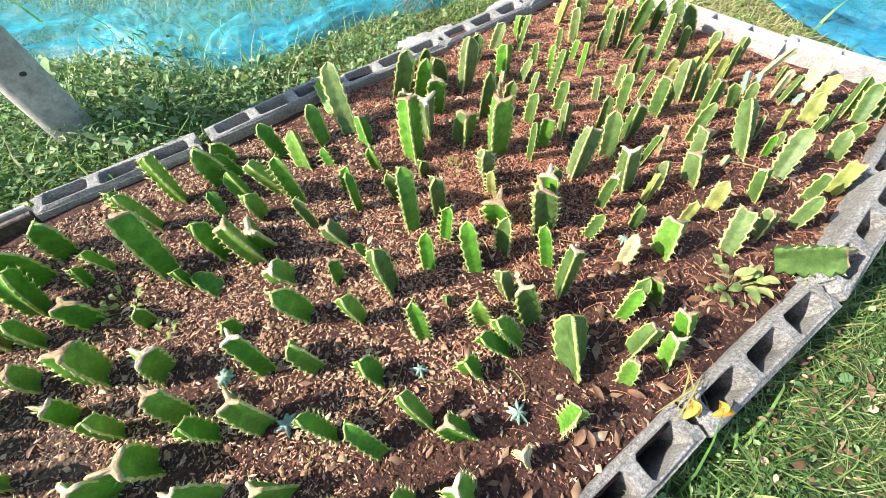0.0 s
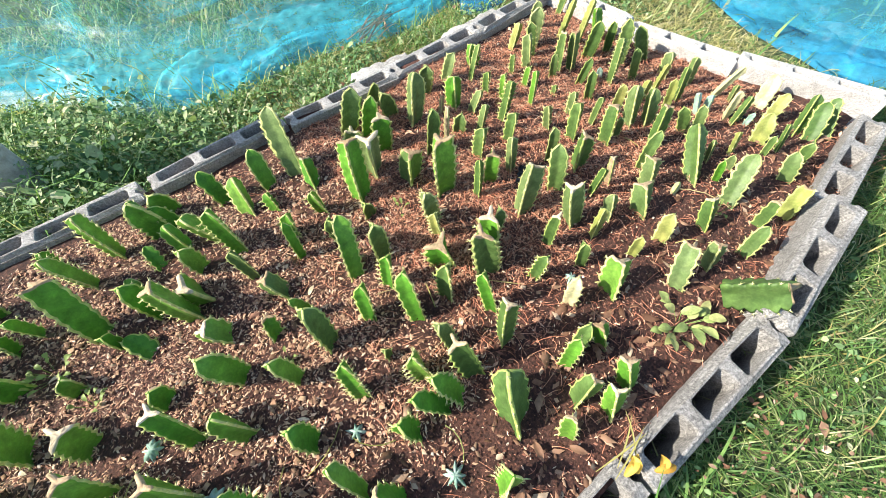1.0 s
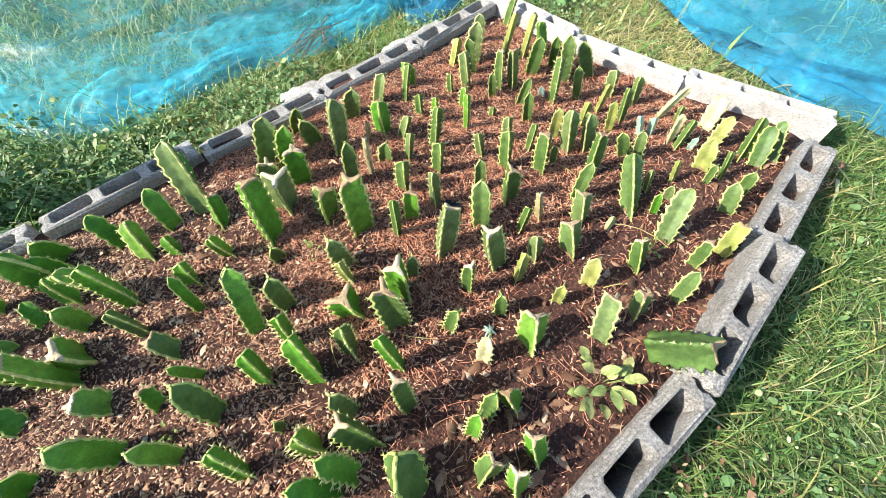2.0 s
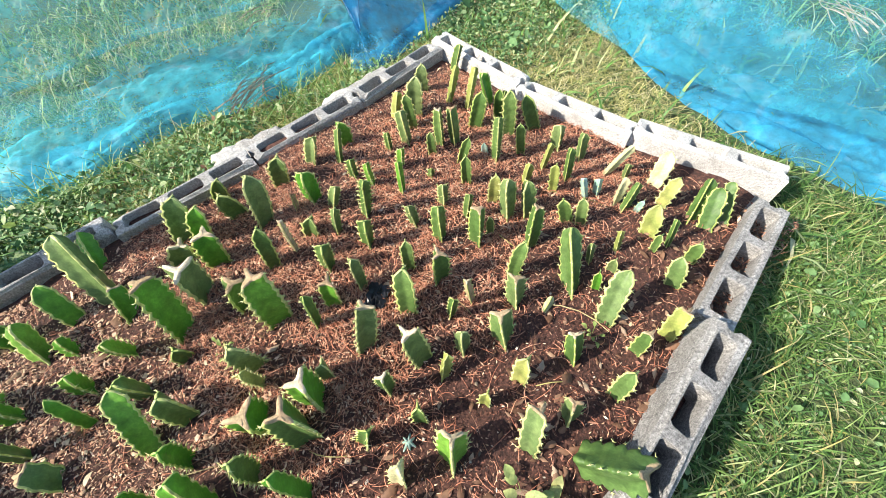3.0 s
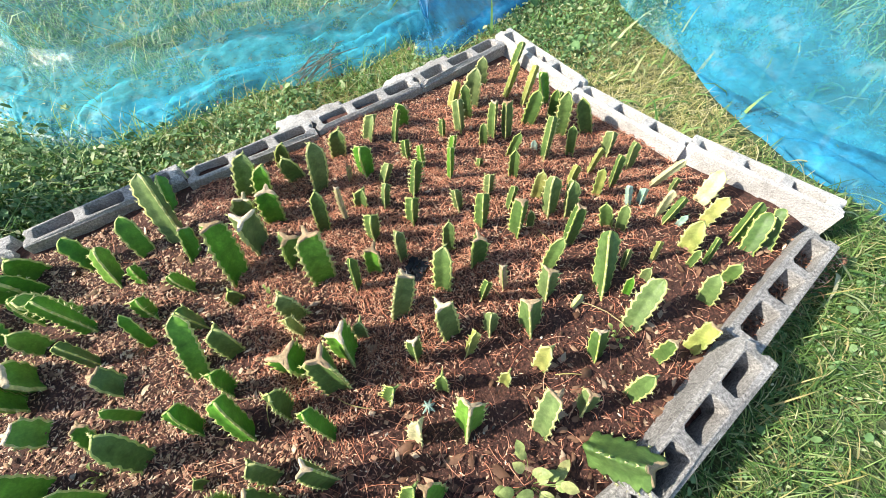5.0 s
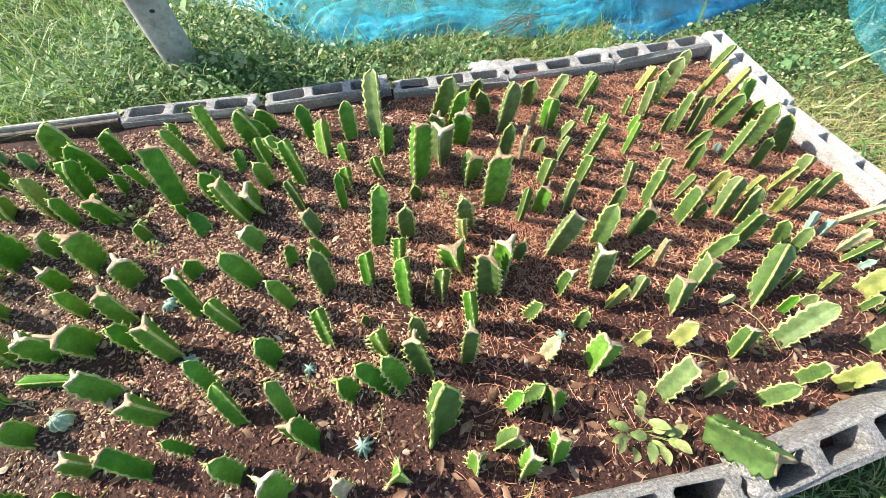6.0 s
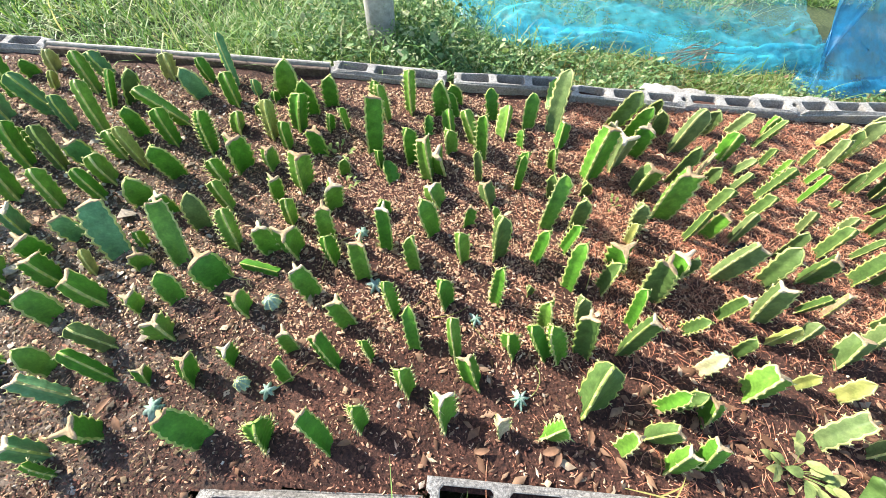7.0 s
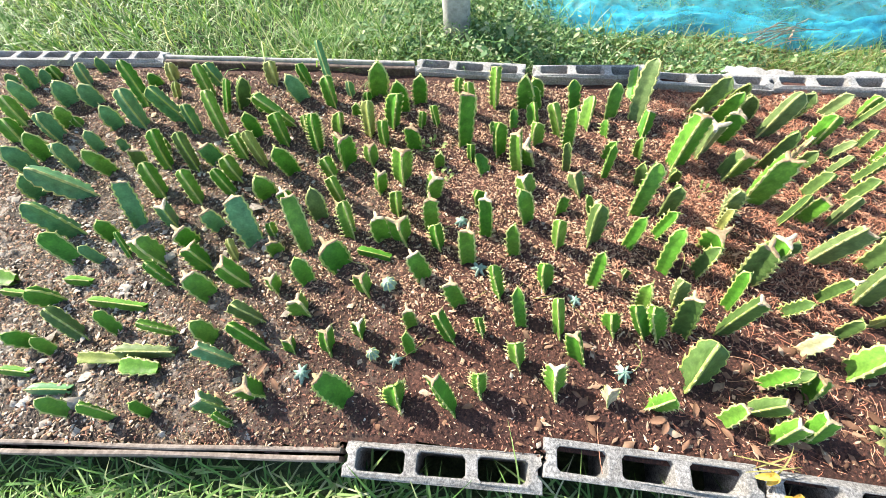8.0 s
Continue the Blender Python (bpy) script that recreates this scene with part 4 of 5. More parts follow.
plant(-0.304, 0.137, 0.076, 0.031, 0.002, 0.025, 108, "")
plant(0.527, 0.137, 0.069, 0.038, -0.000, 0.025, 113, "c")
plant(0.292, 0.135, 0.086, 0.063, 0.040, 0.065, 0, "g")
plant(1.312, 0.134, 0.063, 0.032, 0.005, 0.010, 4, "")
plant(1.464, 0.124, 0.075, 0.029, 0.062, 0.056, 18, "")
plant(1.225, 0.123, 0.068, 0.038, 0.023, 0.025, 12, "g")
plant(-0.873, 0.121, 0.074, 0.027, -0.054, -0.007, 112, "s")
plant(0.734, 0.121, 0.080, 0.044, 0.043, 0.032, 20, "c")
plant(-0.495, 0.118, 0.065, 0.041, 0.008, 0.023, 63, "c")
plant(-0.779, 0.118, 0.071, 0.043, -0.030, 0.008, 41, "")
plant(-0.582, 0.108, 0.035, 0.029, 0.006, 0.013, 72, "c")
plant(0.824, 0.106, 0.066, 0.036, 0.012, 0.014, 85, "c")
plant(-0.637, 0.104, 0.086, 0.035, -0.065, 0.031, 97, "")
plant(-1.027, 0.101, 0.069, 0.029, -0.025, 0.029, 36, "")
plant(0.400, 0.100, 0.072, 0.033, 0.029, 0.007, 87, "c")
plant(1.029, 0.098, 0.070, 0.028, 0.019, 0.001, 114, "c")
plant(0.024, 0.088, 0.071, 0.045, -0.021, 0.031, 28, "sc")
plant(0.207, 0.085, 0.075, 0.034, 0.028, 0.003, 88, "s")
plant(0.921, 0.078, 0.073, 0.035, 0.038, 0.002, 118, "g")
plant(0.133, 0.078, 0.046, 0.028, -0.015, 0.021, 13, "d")
plant(-0.852, 0.072, 0.012, 0.031, -0.142, -0.020, 43, "l")
plant(1.106, 0.072, 0.072, 0.034, 0.031, 0.014, 2, "yc")
plant(-1.094, 0.072, 0.078, 0.037, -0.077, 0.049, 96, "")
plant(0.351, 0.071, 0.070, 0.031, 0.016, 0.019, 27, "c")
plant(-0.137, 0.067, 0.087, 0.035, -0.007, 0.023, 36, "s")
plant(-0.698, 0.064, 0.080, 0.040, -0.056, 0.014, 113, "c")
plant(-1.232, 0.056, 0.064, 0.034, -0.012, -0.008, 56, "")
plant(0.492, 0.052, 0.067, 0.035, 0.011, 0.032, 102, "c")
plant(0.433, 0.045, 0.064, 0.036, 0.015, 0.026, 98, "c")
plant(-0.964, 0.042, 0.012, 0.026, -0.106, -0.012, 91, "yl")
plant(-1.162, 0.036, 0.064, 0.027, -0.006, 0.014, 46, "")
plant(-0.870, 0.031, 0.012, 0.035, -0.088, -0.007, 79, "l")
plant(-0.312, 0.022, 0.077, 0.047, -0.000, 0.024, 58, "s")
plant(-0.425, 0.020, 0.089, 0.055, -0.041, 0.024, 31, "c")
plant(-0.185, 0.019, 0.090, 0.036, -0.042, 0.053, 49, "c")
plant(-0.621, 0.011, 0.064, 0.048, -0.005, -0.001, 100, "c")
plant(-1.178, -0.015, 0.012, 0.025, -0.076, -0.003, 6, "l")
plant(-0.689, -0.033, 0.071, 0.041, -0.024, 0.009, 119, "c")
plant(-1.061, -0.037, 0.012, 0.027, -0.095, -0.014, 38, "l")
plant(-0.654, -0.062, 0.068, 0.018, -0.015, 0.012, 107, "s")
plant(-0.853, -0.065, 0.064, 0.022, -0.005, 0.013, 48, "")
plant(-0.923, -0.079, 0.071, 0.025, -0.034, 0.009, 5, "")
plant(-1.027, -0.081, 0.068, 0.032, -0.029, 0.009, 55, "")

# one fallen over the blocks
plant(0.788, 0.059, 0.060, 0.075, 0.044, -0.077, 119, "cln")

# ---- small plants and scraps in the bed ----


def leaf_bm(bm, origin, direction, length, width, arch, tilt=0.0, cup=0.25):
    """A leaf blade as a curved, cupped sheet with a short thick midrib."""
    d = Vector(direction).normalized()
    side = d.cross(Vector((0, 0, 1)))
    side = side.normalized() if side.length > 1e-4 else Vector((1, 0, 0))
    up = side.cross(d).normalized()
    side = (side + up * tilt).normalized()
    rows = []
    for i in range(7):
        s = i / 6
        wdt = width * 0.5 * (math.sin(math.pi * (0.06 + 0.94 * s) ** 0.85) ** 0.8 if s < 1 else 0.02)
        c = Vector(origin) + d * length * s + Vector((0, 0, arch * math.sin(s * math.pi * 0.9)))
        rows.append([bm.verts.new(c + side * wdt * k + up * (cup * wdt * abs(k))) for k in (-1, -0.5, 0, 0.5, 1)])
    for a, b in zip(rows, rows[1:]):
        for k in range(4):
            bm.faces.new((a[k], a[k + 1], b[k + 1], b[k])).smooth = True


def blue_star(x, y, size, seed):
    """A small star-shaped succulent of pointed ribs."""
    rnd = random.Random(seed)
    z = soil_z(x, y)
    ob = thing("star_cactus", "tiny pale blue-green star-shaped cactus on brown mulch", "cactus", "small blue-green cacti", (x, y, z), rnd.uniform(0, 90))
    n = rnd.choice((6, 7, 8))
    for k in range(n):
        a = 2 * math.pi * k / n + rnd.gauss(0, 0.1)
        bm = bmesh.new()
        L, w = size * rnd.uniform(0.8, 1.15), size * 0.28
        out, sd_ = Vector((math.cos(a), math.sin(a), 0)), Vector((-math.sin(a), math.cos(a), 0))
        prof = [(0.0, 0.012), (0.35, 0.017), (0.7, 0.012), (1.0, 0.004)]
        rows = []
        for s, h in prof:
            ww = w * (1 - s) ** 0.7 + 0.0006
            c = out * L * s
            rows.append([bm.verts.new(c + sd_ * ww), bm.verts.new(c + Vector((0, 0, h * size / 0.02))), bm.verts.new(c - sd_ * ww), bm.verts.new(c - Vector((0, 0, 0.004)))])
        for p, q in zip(rows, rows[1:]):
            for j in range(4):
                bm.faces.new((p[j], p[(j + 1) % 4], q[(j + 1) % 4], q[j])).smooth = True
        part("rib", bm, M_blue, ob)
    return ob


def ribbed_ball(x, y, r, tall, seed):
    z = soil_z(x, y)
    ob = thing("ribbed_cactus", "small ribbed blue-green globe cactus set in the mulch", "cactus", "small blue-green cacti", (x, y, z), seed * 17)
    bm = bmesh.new()
    rings = []
    for i in range(11):
        th = math.pi * (0.62 - 0.60 * i / 10)
        ring = []
        for j in range(32):
            a = 2 * math.pi * j / 32
            rr = r * math.sin(th) * (1 + 0.13 * math.cos(8 * a))
            ring.append(bm.verts.new((rr * math.cos(a), rr * math.sin(a), r * 0.5 + tall * math.cos(th))))
        rings.append(ring)
    for p, q in zip(rings, rings[1:]):
        for j in range(32):
            bm.faces.new((p[j], p[(j + 1) % 32], q[(j + 1) % 32], q[j])).smooth = True
    bm.faces.new(rings[-1])
    part("body", bm, M_blue, ob)
    pale = bmesh.new()
    for k in range(8):
        a = 2 * math.pi * k / 8
        for i in range(1, 10):
            th = math.pi * (0.62 - 0.60 * i / 10)
            c = Vector((r * 1.13 * math.sin(th) * math.cos(a), r * 1.13 * math.sin(th) * math.sin(a), r * 0.5 + tall * math.cos(th)))
            bmesh.ops.create_icosphere(pale, subdivisions=1, radius=0.0013, matrix=Matrix.Translation(c))
    ob2 = part("areoles", pale, M_spine, ob, "pale woolly areoles")
    tagged(ob2, kind="stuff")
    return ob


for i, (x, y, s) in enumerate(((-0.225, 0.505, 0.020), (0.070, 0.308, 0.018), (0.163, 0.147, 0.021), (-0.165, 0.365, 0.022), (-0.334, 0.116, 0.020), (-0.537, 0.063, 0.024), (0.59, 0.275, 0.016))):
    blue_star(x, y, s, i + 3)
ribbed_ball(-0.386, 0.300, 0.018, 0.020, 1)
ribbed_ball(-0.387, 0.123, 0.013, 0.026, 2)


def weed(x, y, leaves, size, spread, seed, label):
    rnd = random.Random(seed)
    z = soil_z(x, y)
    ob = thing("weed", label, "weed", "", (x, y, z))
    for k in range(leaves):
        a, d = rnd.uniform(0, 6.28), spread * rnd.random() ** 0.5
        bm = bmesh.new()
        o = Vector((math.cos(a) * d, math.sin(a) * d, rnd.uniform(0.006, 0.03)))
        leaf_bm(bm, o, (math.cos(a + rnd.gauss(0, 0.5)), math.sin(a + rnd.gauss(0, 0.5)), rnd.uniform(-0.1, 0.4)), size * rnd.uniform(0.7, 1.2), size * 0.62, 0.004, rnd.gauss(0, 0.3))
        leaf = part("leaf", bm, M_weedlight if size > 0.02 else M_weed, ob)
        st = bmesh.new()
        p, q = Vector((0, 0, -0.01)), o
        sd_ = Vector((0.0008, 0, 0)), Vector((0, 0.0008, 0))
        vs = [st.verts.new(c) for c in (p + sd_[0], p - sd_[0], q + sd_[1], q - sd_[1])]
        st.faces.new((vs[0], vs[2], vs[1])), st.faces.new((vs[1], vs[2], vs[3]))
        part("stalk", st, M_weed, leaf)
    return ob


weed(0.672, 0.070, 20, 0.030, 0.05, 2, "low weed with round yellow-green leaves beside the blocks")
weed(-0.345, 0.770, 16, 0.016, 0.035, 3, "fine leafy green weed growing between the cacti")
weed(-0.30, 0.66, 9, 0.014, 0.03, 4, "fine leafy green weed growing between the cacti")
weed(0.42, 0.66, 6, 0.012, 0.02, 5, "fine leafy green weed growing between the cacti")
weed(0.035, 0.50, 6, 0.010, 0.012, 6, "tiny pale seedling at the foot of a cactus")
weed(0.995, 0.175, 7, 0.012, 0.02, 7, "tiny pale seedling at the foot of a cactus")
weed(-0.42, 0.45, 8, 0.014, 0.025, 8, "fine leafy green weed growing between the cacti")


def crumpled(x, y, size, seed):
    rnd = random.Random(seed)
    bm = bmesh.new()
    n = 9
    vs = [[bm.verts.new(((i / n - 0.5) * size + rnd.gauss(0, 0.002), (j / n - 0.5) * size * 0.8 + rnd.gauss(0, 0.002), 0.008 + 0.014 * abs(noise.noise(Vector((i * 0.6, j * 0.6, seed)))) + 0.004 * rnd.random())) for j in range(n + 1)] for i in range(n + 1)]
    for i in range(n):
        for j in range(n):
            bm.faces.new((vs[i][j], vs[i + 1][j], vs[i + 1][j + 1], vs[i][j + 1]))
    bmesh.ops.solidify(bm, geom=list(bm.faces), thickness=0.0012)
    ob = part("plastic_scrap", bm, M_black)
    ob.matrix_world = pose(x, y, soil_z(x, y), 0, 0, seed * 40)
    return tagged(ob, "crumpled scrap of black plastic lying on the mulch", "plastic scrap")


crumpled(0.72, 0.54, 0.055, 1)
crumpled(1.36, 0.335, 0.045, 2)

# dry leaves that can be told apart
LEAVES = ((0.205, 0.055, 0.036, 20, 1), (0.225, 0.035, 0.03, 70, 2), (-0.435, 0.425, 0.026, 150, 3), (-0.54, 0.575, 0.022, 40, 3), (-0.30, 0.298, 0.028, 100, 4), (-0.55, 0.20, 0.03, 10, 1), (-0.64, 0.045, 0.035, 60, 2), (-0.58, 0.02, 0.03, 130, 1), (-0.15, 0.04, 0.026, 200, 2), (0.30, 0.10, 0.032, 250, 3), (0.34, 0.06, 0.03, 300, 2), (0.46, 0.05, 0.034, 350, 1), (0.13, 0.60, 0.024, 30, 4), (0.36, 0.78, 0.03, 80, 3), (0.52, 0.12, 0.03, 110, 2), (0.78, 0.10, 0.026, 160, 1), (-0.25, 0.18, 0.022, 210, 2), (0.10, 0.38, 0.02, 260, 4), (-0.42, 0.62, 0.02, 310, 4), (0.08, 0.045, 0.028, 15, 1))
for i, (x, y, L, a, k) in enumerate(LEAVES):
    bm = bmesh.new()
    leaf_bm(bm, (0, 0, 0.006), (1, 0, 0.05), L, L * 0.42, 0.004, 0.15, 0.4 if k != 4 else 0.1)
    ob = part("dry_leaf", bm, M_litter if k != 4 else M_cut)
    ob.matrix_world = pose(x, y, soil_z(x, y) + 0.003, 6, -4, a)
    tagged(ob, "curled dry tan leaf lying on the mulch" if k != 4 else "bleached whitish dry leaf lying on the mulch", "dry leaf", "dry leaves on the mulch")

# yellow dying leaves and straw caught on the block joint
for i, (dx, dy, a, L) in enumerate(((-0.03, -0.02, 10, 0.06), (-0.012, -0.03, 65, 0.04), (0.012, -0.045, -25, 0.05), (0.02, -0.052, 40, 0.035))):
    bm = bmesh.new()
    leaf_bm(bm, (0, 0, 0.002), (1, 0, 0.02), L * 0.7, 0.015, 0.011, 0.5, 0.9)
    ob = part("yellow_leaf", bm, M_yellow)
    ob.matrix_world = pose(0.40 + dx, dy, 0.026, 0, 0, a)
    tagged(ob, "withered yellow leaf lying over the joint of two blocks", "leaf", "yellow leaves on the blocks")

# thin stalks fallen over the joint
for dx, dy, a, L in ((-0.06, 0.012, -8, 0.11), (-0.03, -0.006, 24, 0.09), (0.0, -0.02, 52, 0.08), (-0.045, -0.014, 12, 0.10)):
    bm = bmesh.new()
    leaf_bm(bm, (0, 0, 0.003), (1, 0, 0.03), L, 0.0028, 0.012, 0.2, 0.4)
    ob = part("grass_stalk", bm, M_dry)
    ob.matrix_world = pose(0.40 + dx, dy, 0.026, 0, 0, a)
    tagged(ob, "thin dry grass stalk lying across two blocks", "grass stalk", "stalks on the blocks")

# ---- mulch, grit and fibres ----


def heights(xs, ys, f):
    return np.array([f(float(a), float(b)) for a, b in zip(xs, ys)])


def soil_top(x, y):
    return soil_z(x, y) + 0.004 * bumps(x, y, 40, 2.0)


def inside_bed(xs, ys):
    front = np.where(xs > -0.4, np.where(xs < 0, -0.04, 0.006), -0.072 + 0.1085 * (xs + 0.41))
    return (ys > front) & (ys < 1.10 + 0.03 * (xs > 0.9)) & (xs < 1.462 + 0.165 * np.clip(0.9 - ys, 0, 1))


def flakes(name, n, size, slim, mat, keep, label):
    """Many small pointed flakes strewn over the bed."""
    xs, ys = rng.uniform(-2.3, 1.68, n), rng.uniform(-0.28, 1.14, n)
    ok = inside_bed(xs, ys) & keep(xs, ys)
    xs, ys = xs[ok], ys[ok]
    n = len(xs)
    zs = heights(xs, ys, soil_top) + rng.uniform(-0.001, 0.005, n)
    a, t = rng.uniform(0, 2 * np.pi, n), rng.normal(0, 0.35, n)
    L = size * rng.lognormal(0, 0.35, n)
    d = np.stack([np.cos(a) * np.cos(t), np.sin(a) * np.cos(t), np.sin(t)], 1)
    s = np.stack([-np.sin(a), np.cos(a), rng.normal(0, 0.3, n)], 1)
    c = np.stack([xs, ys, zs], 1)
    h = np.array([0, 0, 1.0])
    w = (L * slim * rng.uniform(0.7, 1.4, n))[:, None]
    L = L[:, None]
    v = np.stack([c - d * L, c + s * w - d * L * 0.2, c + d * L, c - s * w + d * L * 0.2, c + h * w * 0.8], 1)
    ob = joined(name, v, [(0, 1, 4), (1, 2, 4), (2, 3, 4), (3, 0, 4)], mat)
    return tagged(ob, label, "mulch", "", "stuff")


def sandy(xs, ys):
    """How far the fill turns to pale sand and stones: the bed's left front."""
    patch = np.array([noise.noise(Vector((float(a) * 7, float(b) * 7, 2.0))) + 0.5 * noise.noise(Vector((float(a) * 19, float(b) * 19, 4.0))) for a, b in zip(xs, ys)])
    return np.clip((-0.55 - xs) / 0.4, 0, 1) * np.clip((0.95 - ys) / 0.5, 0.2, 1) * np.clip(0.4 + 2.2 * patch, 0.04, 1)


def greyed(xs, ys):
    """Where grey-brown soil shows between the husks: the bed's left third."""
    return np.clip((-0.25 - xs) / 0.6, 0, 1)


def patchy(xs, ys):
    """How thick the loose cover lies: thin over dark soil in places, heaped in others."""
    f = np.array([noise.noise(Vector((float(a) * 9, float(b) * 9, 7.0))) + 0.6 * noise.noise(Vector((float(a) * 26, float(b) * 26, 3.0))) for a, b in zip(xs, ys)])
    return np.clip(0.72 + 1.1 * f, 0.24, 1)


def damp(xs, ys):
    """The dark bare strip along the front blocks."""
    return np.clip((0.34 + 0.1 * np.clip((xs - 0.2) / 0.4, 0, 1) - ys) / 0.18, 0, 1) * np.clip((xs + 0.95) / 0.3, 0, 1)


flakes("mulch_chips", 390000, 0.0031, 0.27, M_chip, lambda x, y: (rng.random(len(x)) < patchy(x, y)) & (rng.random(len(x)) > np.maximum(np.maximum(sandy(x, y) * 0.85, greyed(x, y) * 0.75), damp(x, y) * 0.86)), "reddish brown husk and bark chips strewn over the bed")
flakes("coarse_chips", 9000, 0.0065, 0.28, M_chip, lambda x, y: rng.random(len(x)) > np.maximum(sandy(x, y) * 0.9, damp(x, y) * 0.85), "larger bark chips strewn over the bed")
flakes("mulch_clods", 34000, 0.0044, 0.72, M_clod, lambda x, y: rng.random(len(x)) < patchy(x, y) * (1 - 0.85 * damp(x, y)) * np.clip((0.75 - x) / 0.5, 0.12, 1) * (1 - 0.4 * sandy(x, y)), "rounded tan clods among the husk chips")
flakes("soil_crumbs", 170000, 0.0024, 0.6, M_crumb, lambda x, y: rng.random(len(x)) < greyed(x, y) * (1 - 0.75 * sandy(x, y)), "grey-brown soil crumbs in the bed")
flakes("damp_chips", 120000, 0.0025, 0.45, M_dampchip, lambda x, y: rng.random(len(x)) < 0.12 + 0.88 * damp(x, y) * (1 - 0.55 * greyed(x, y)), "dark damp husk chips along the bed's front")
flakes("grit", 110000, 0.0034, 0.7, M_grit, lambda x, y: rng.random(len(x)) < 0.006 + 0.06 * greyed(x, y) + 0.55 * sandy(x, y), "grey crushed stone and sand in the bed's soil")
flakes("stones", 9000, 0.0085, 0.75, M_grit, lambda x, y: rng.random(len(x)) < sandy(x, y), "pale stones lying in the sandy end of the bed")
flakes("leaf_scraps", 9500, 0.0105, 0.38, M_litter, lambda x, y: rng.random(len(x)) < 0.08 + 0.92 * np.clip((0.3 - y) / 0.15, 0, 1) * np.clip((x + 0.1) / 0.3, 0, 1), "brown leaf scraps scattered over the mulch")


def fibres(name, n, length, thick, mat, place, rise, label, category="fibre"):
    """Thin bent strands: three-segment strips lying about."""
    xs, ys = place(n)
    n = len(xs)
    zs = heights(xs, ys, soil_top) + 0.004
    a = rng.uniform(0, 2 * np.pi, n)
    turn = rng.normal(0, 0.9, n)
    L = length * rng.lognormal(0, 0.4, n) / 4
    p = np.stack([xs, ys, zs], 1)
    rows = []
    for k in range(5):
        s = np.stack([-np.sin(a), np.cos(a), np.full(n, 0.5)], 1) * thick
        lift = np.array([0, 0, rise * math.sin(math.pi * k / 4)])
        rows += [p + s + lift, p - s + lift]
        p = p + np.stack([np.cos(a), np.sin(a), np.zeros(n)], 1) * L[:, None]
        a = a + turn / 4
    v = np.stack(rows, 1)
    tris = [t for k in range(4) for t in ((2 * k, 2 * k + 1, 2 * k + 2), (2 * k + 1, 2 * k + 3, 2 * k + 2))]
    return tagged(joined(name, v, tris, mat), label, category, "", "stuff")


def over_bed(lo, hi, y0=0.0, y1=1.1):
    def pick(n):
        xs, ys = rng.uniform(lo, hi, n), rng.uniform(y0, y1, n)
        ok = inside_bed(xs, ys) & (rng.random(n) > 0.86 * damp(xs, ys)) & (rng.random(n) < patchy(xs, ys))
        return xs[ok], ys[ok]
    return pick


fibres("coir_fibres", 5200, 0.032, 0.00042, M_fibre, over_bed(0.1, 1.7), 0.006, "fine reddish coir fibres tangled over the mulch")
fibres("needles", 30000, 0.024, 0.0004, M_fibre, over_bed(0.35, 1.7), 0.007, "red-brown dry needles covering the bed's far half", "needles")
fibres("straw", 60, 0.07, 0.0009, M_dry, over_bed(-0.6, 1.4, -0.02, 0.5), 0.012, "thin dry stalks lying across the mulch", "straw")

# ---- turf outside ----


def blades(name, n, place, length, width, mat, upright, label, droop=0.7):
    xs, ys = place(n)
    n = len(xs)
    zs = heights(xs, ys, ground_z) - 0.004
    a = rng.uniform(0, 2 * np.pi, n)
    e = np.clip(rng.normal(upright, 0.3, n), 0.15, 1.5)
    L = length * rng.lognormal(0, 0.38, n)
    w = width * rng.uniform(0.6, 1.35, n)
    p = np.stack([xs, ys, zs], 1)
    rows = []
    side = np.stack([-np.sin(a), np.cos(a), np.zeros(n)], 1)
    bend = rng.uniform(0.3, 1.0, n) * droop
    for k in range(4):
        f = (1.0, 0.95, 0.65)[k] if k < 3 else 0
        if k < 3:
            rows += [p + side * (w * f / 2)[:, None], p - side * (w * f / 2)[:, None]]
        else:
            rows += [p]
        d = np.stack([np.cos(a) * np.cos(e), np.sin(a) * np.cos(e), np.sin(e)], 1)
        p = p + d * (L / 3)[:, None]
        e = e - bend
    v = np.stack(rows, 1)
    v[:, :, 2] = np.maximum(v[:, :, 2], zs[:, None] + 0.002)
    return tagged(joined(name, v, [(0, 1, 2), (1, 3, 2), (2, 3, 4), (3, 5, 4), (4, 5, 6)], mat), label, "grass", "", "stuff")


CORNER_EDGE = [(1.22, 1.40), (1.29, 1.352), (1.42, 1.352), (1.64, 1.425), (1.9, 1.50), (2.13, 1.56), (2.5, 1.75), (3.0, 1.9)]


def clear(xs, ys):
    """Outside the bed and its edging."""
    front = np.where(xs > -0.41, np.where(xs < 0, -0.125, -0.085), -0.108 + 0.1085 * (xs + 0.41))
    back = np.where((xs > -0.5) | (xs < -1.36), 1.20, 1.175)
    front = np.where(xs > 1.2, -0.02 + 0.154 * (xs - 1.2), front)
    end = np.interp(ys, [0.1, 0.46, 0.83, 1.22], [1.735, 1.62, 1.565, 1.548])
    behind = (xs > 1.25) & (xs < 3.0) & (ys > np.interp(xs, [p[0] for p in CORNER_EDGE], [p[1] for p in CORNER_EDGE]) - 0.015) & (ys < 2.1)
    return ~behind & ~((ys > front) & (ys < back) & (xs < end))


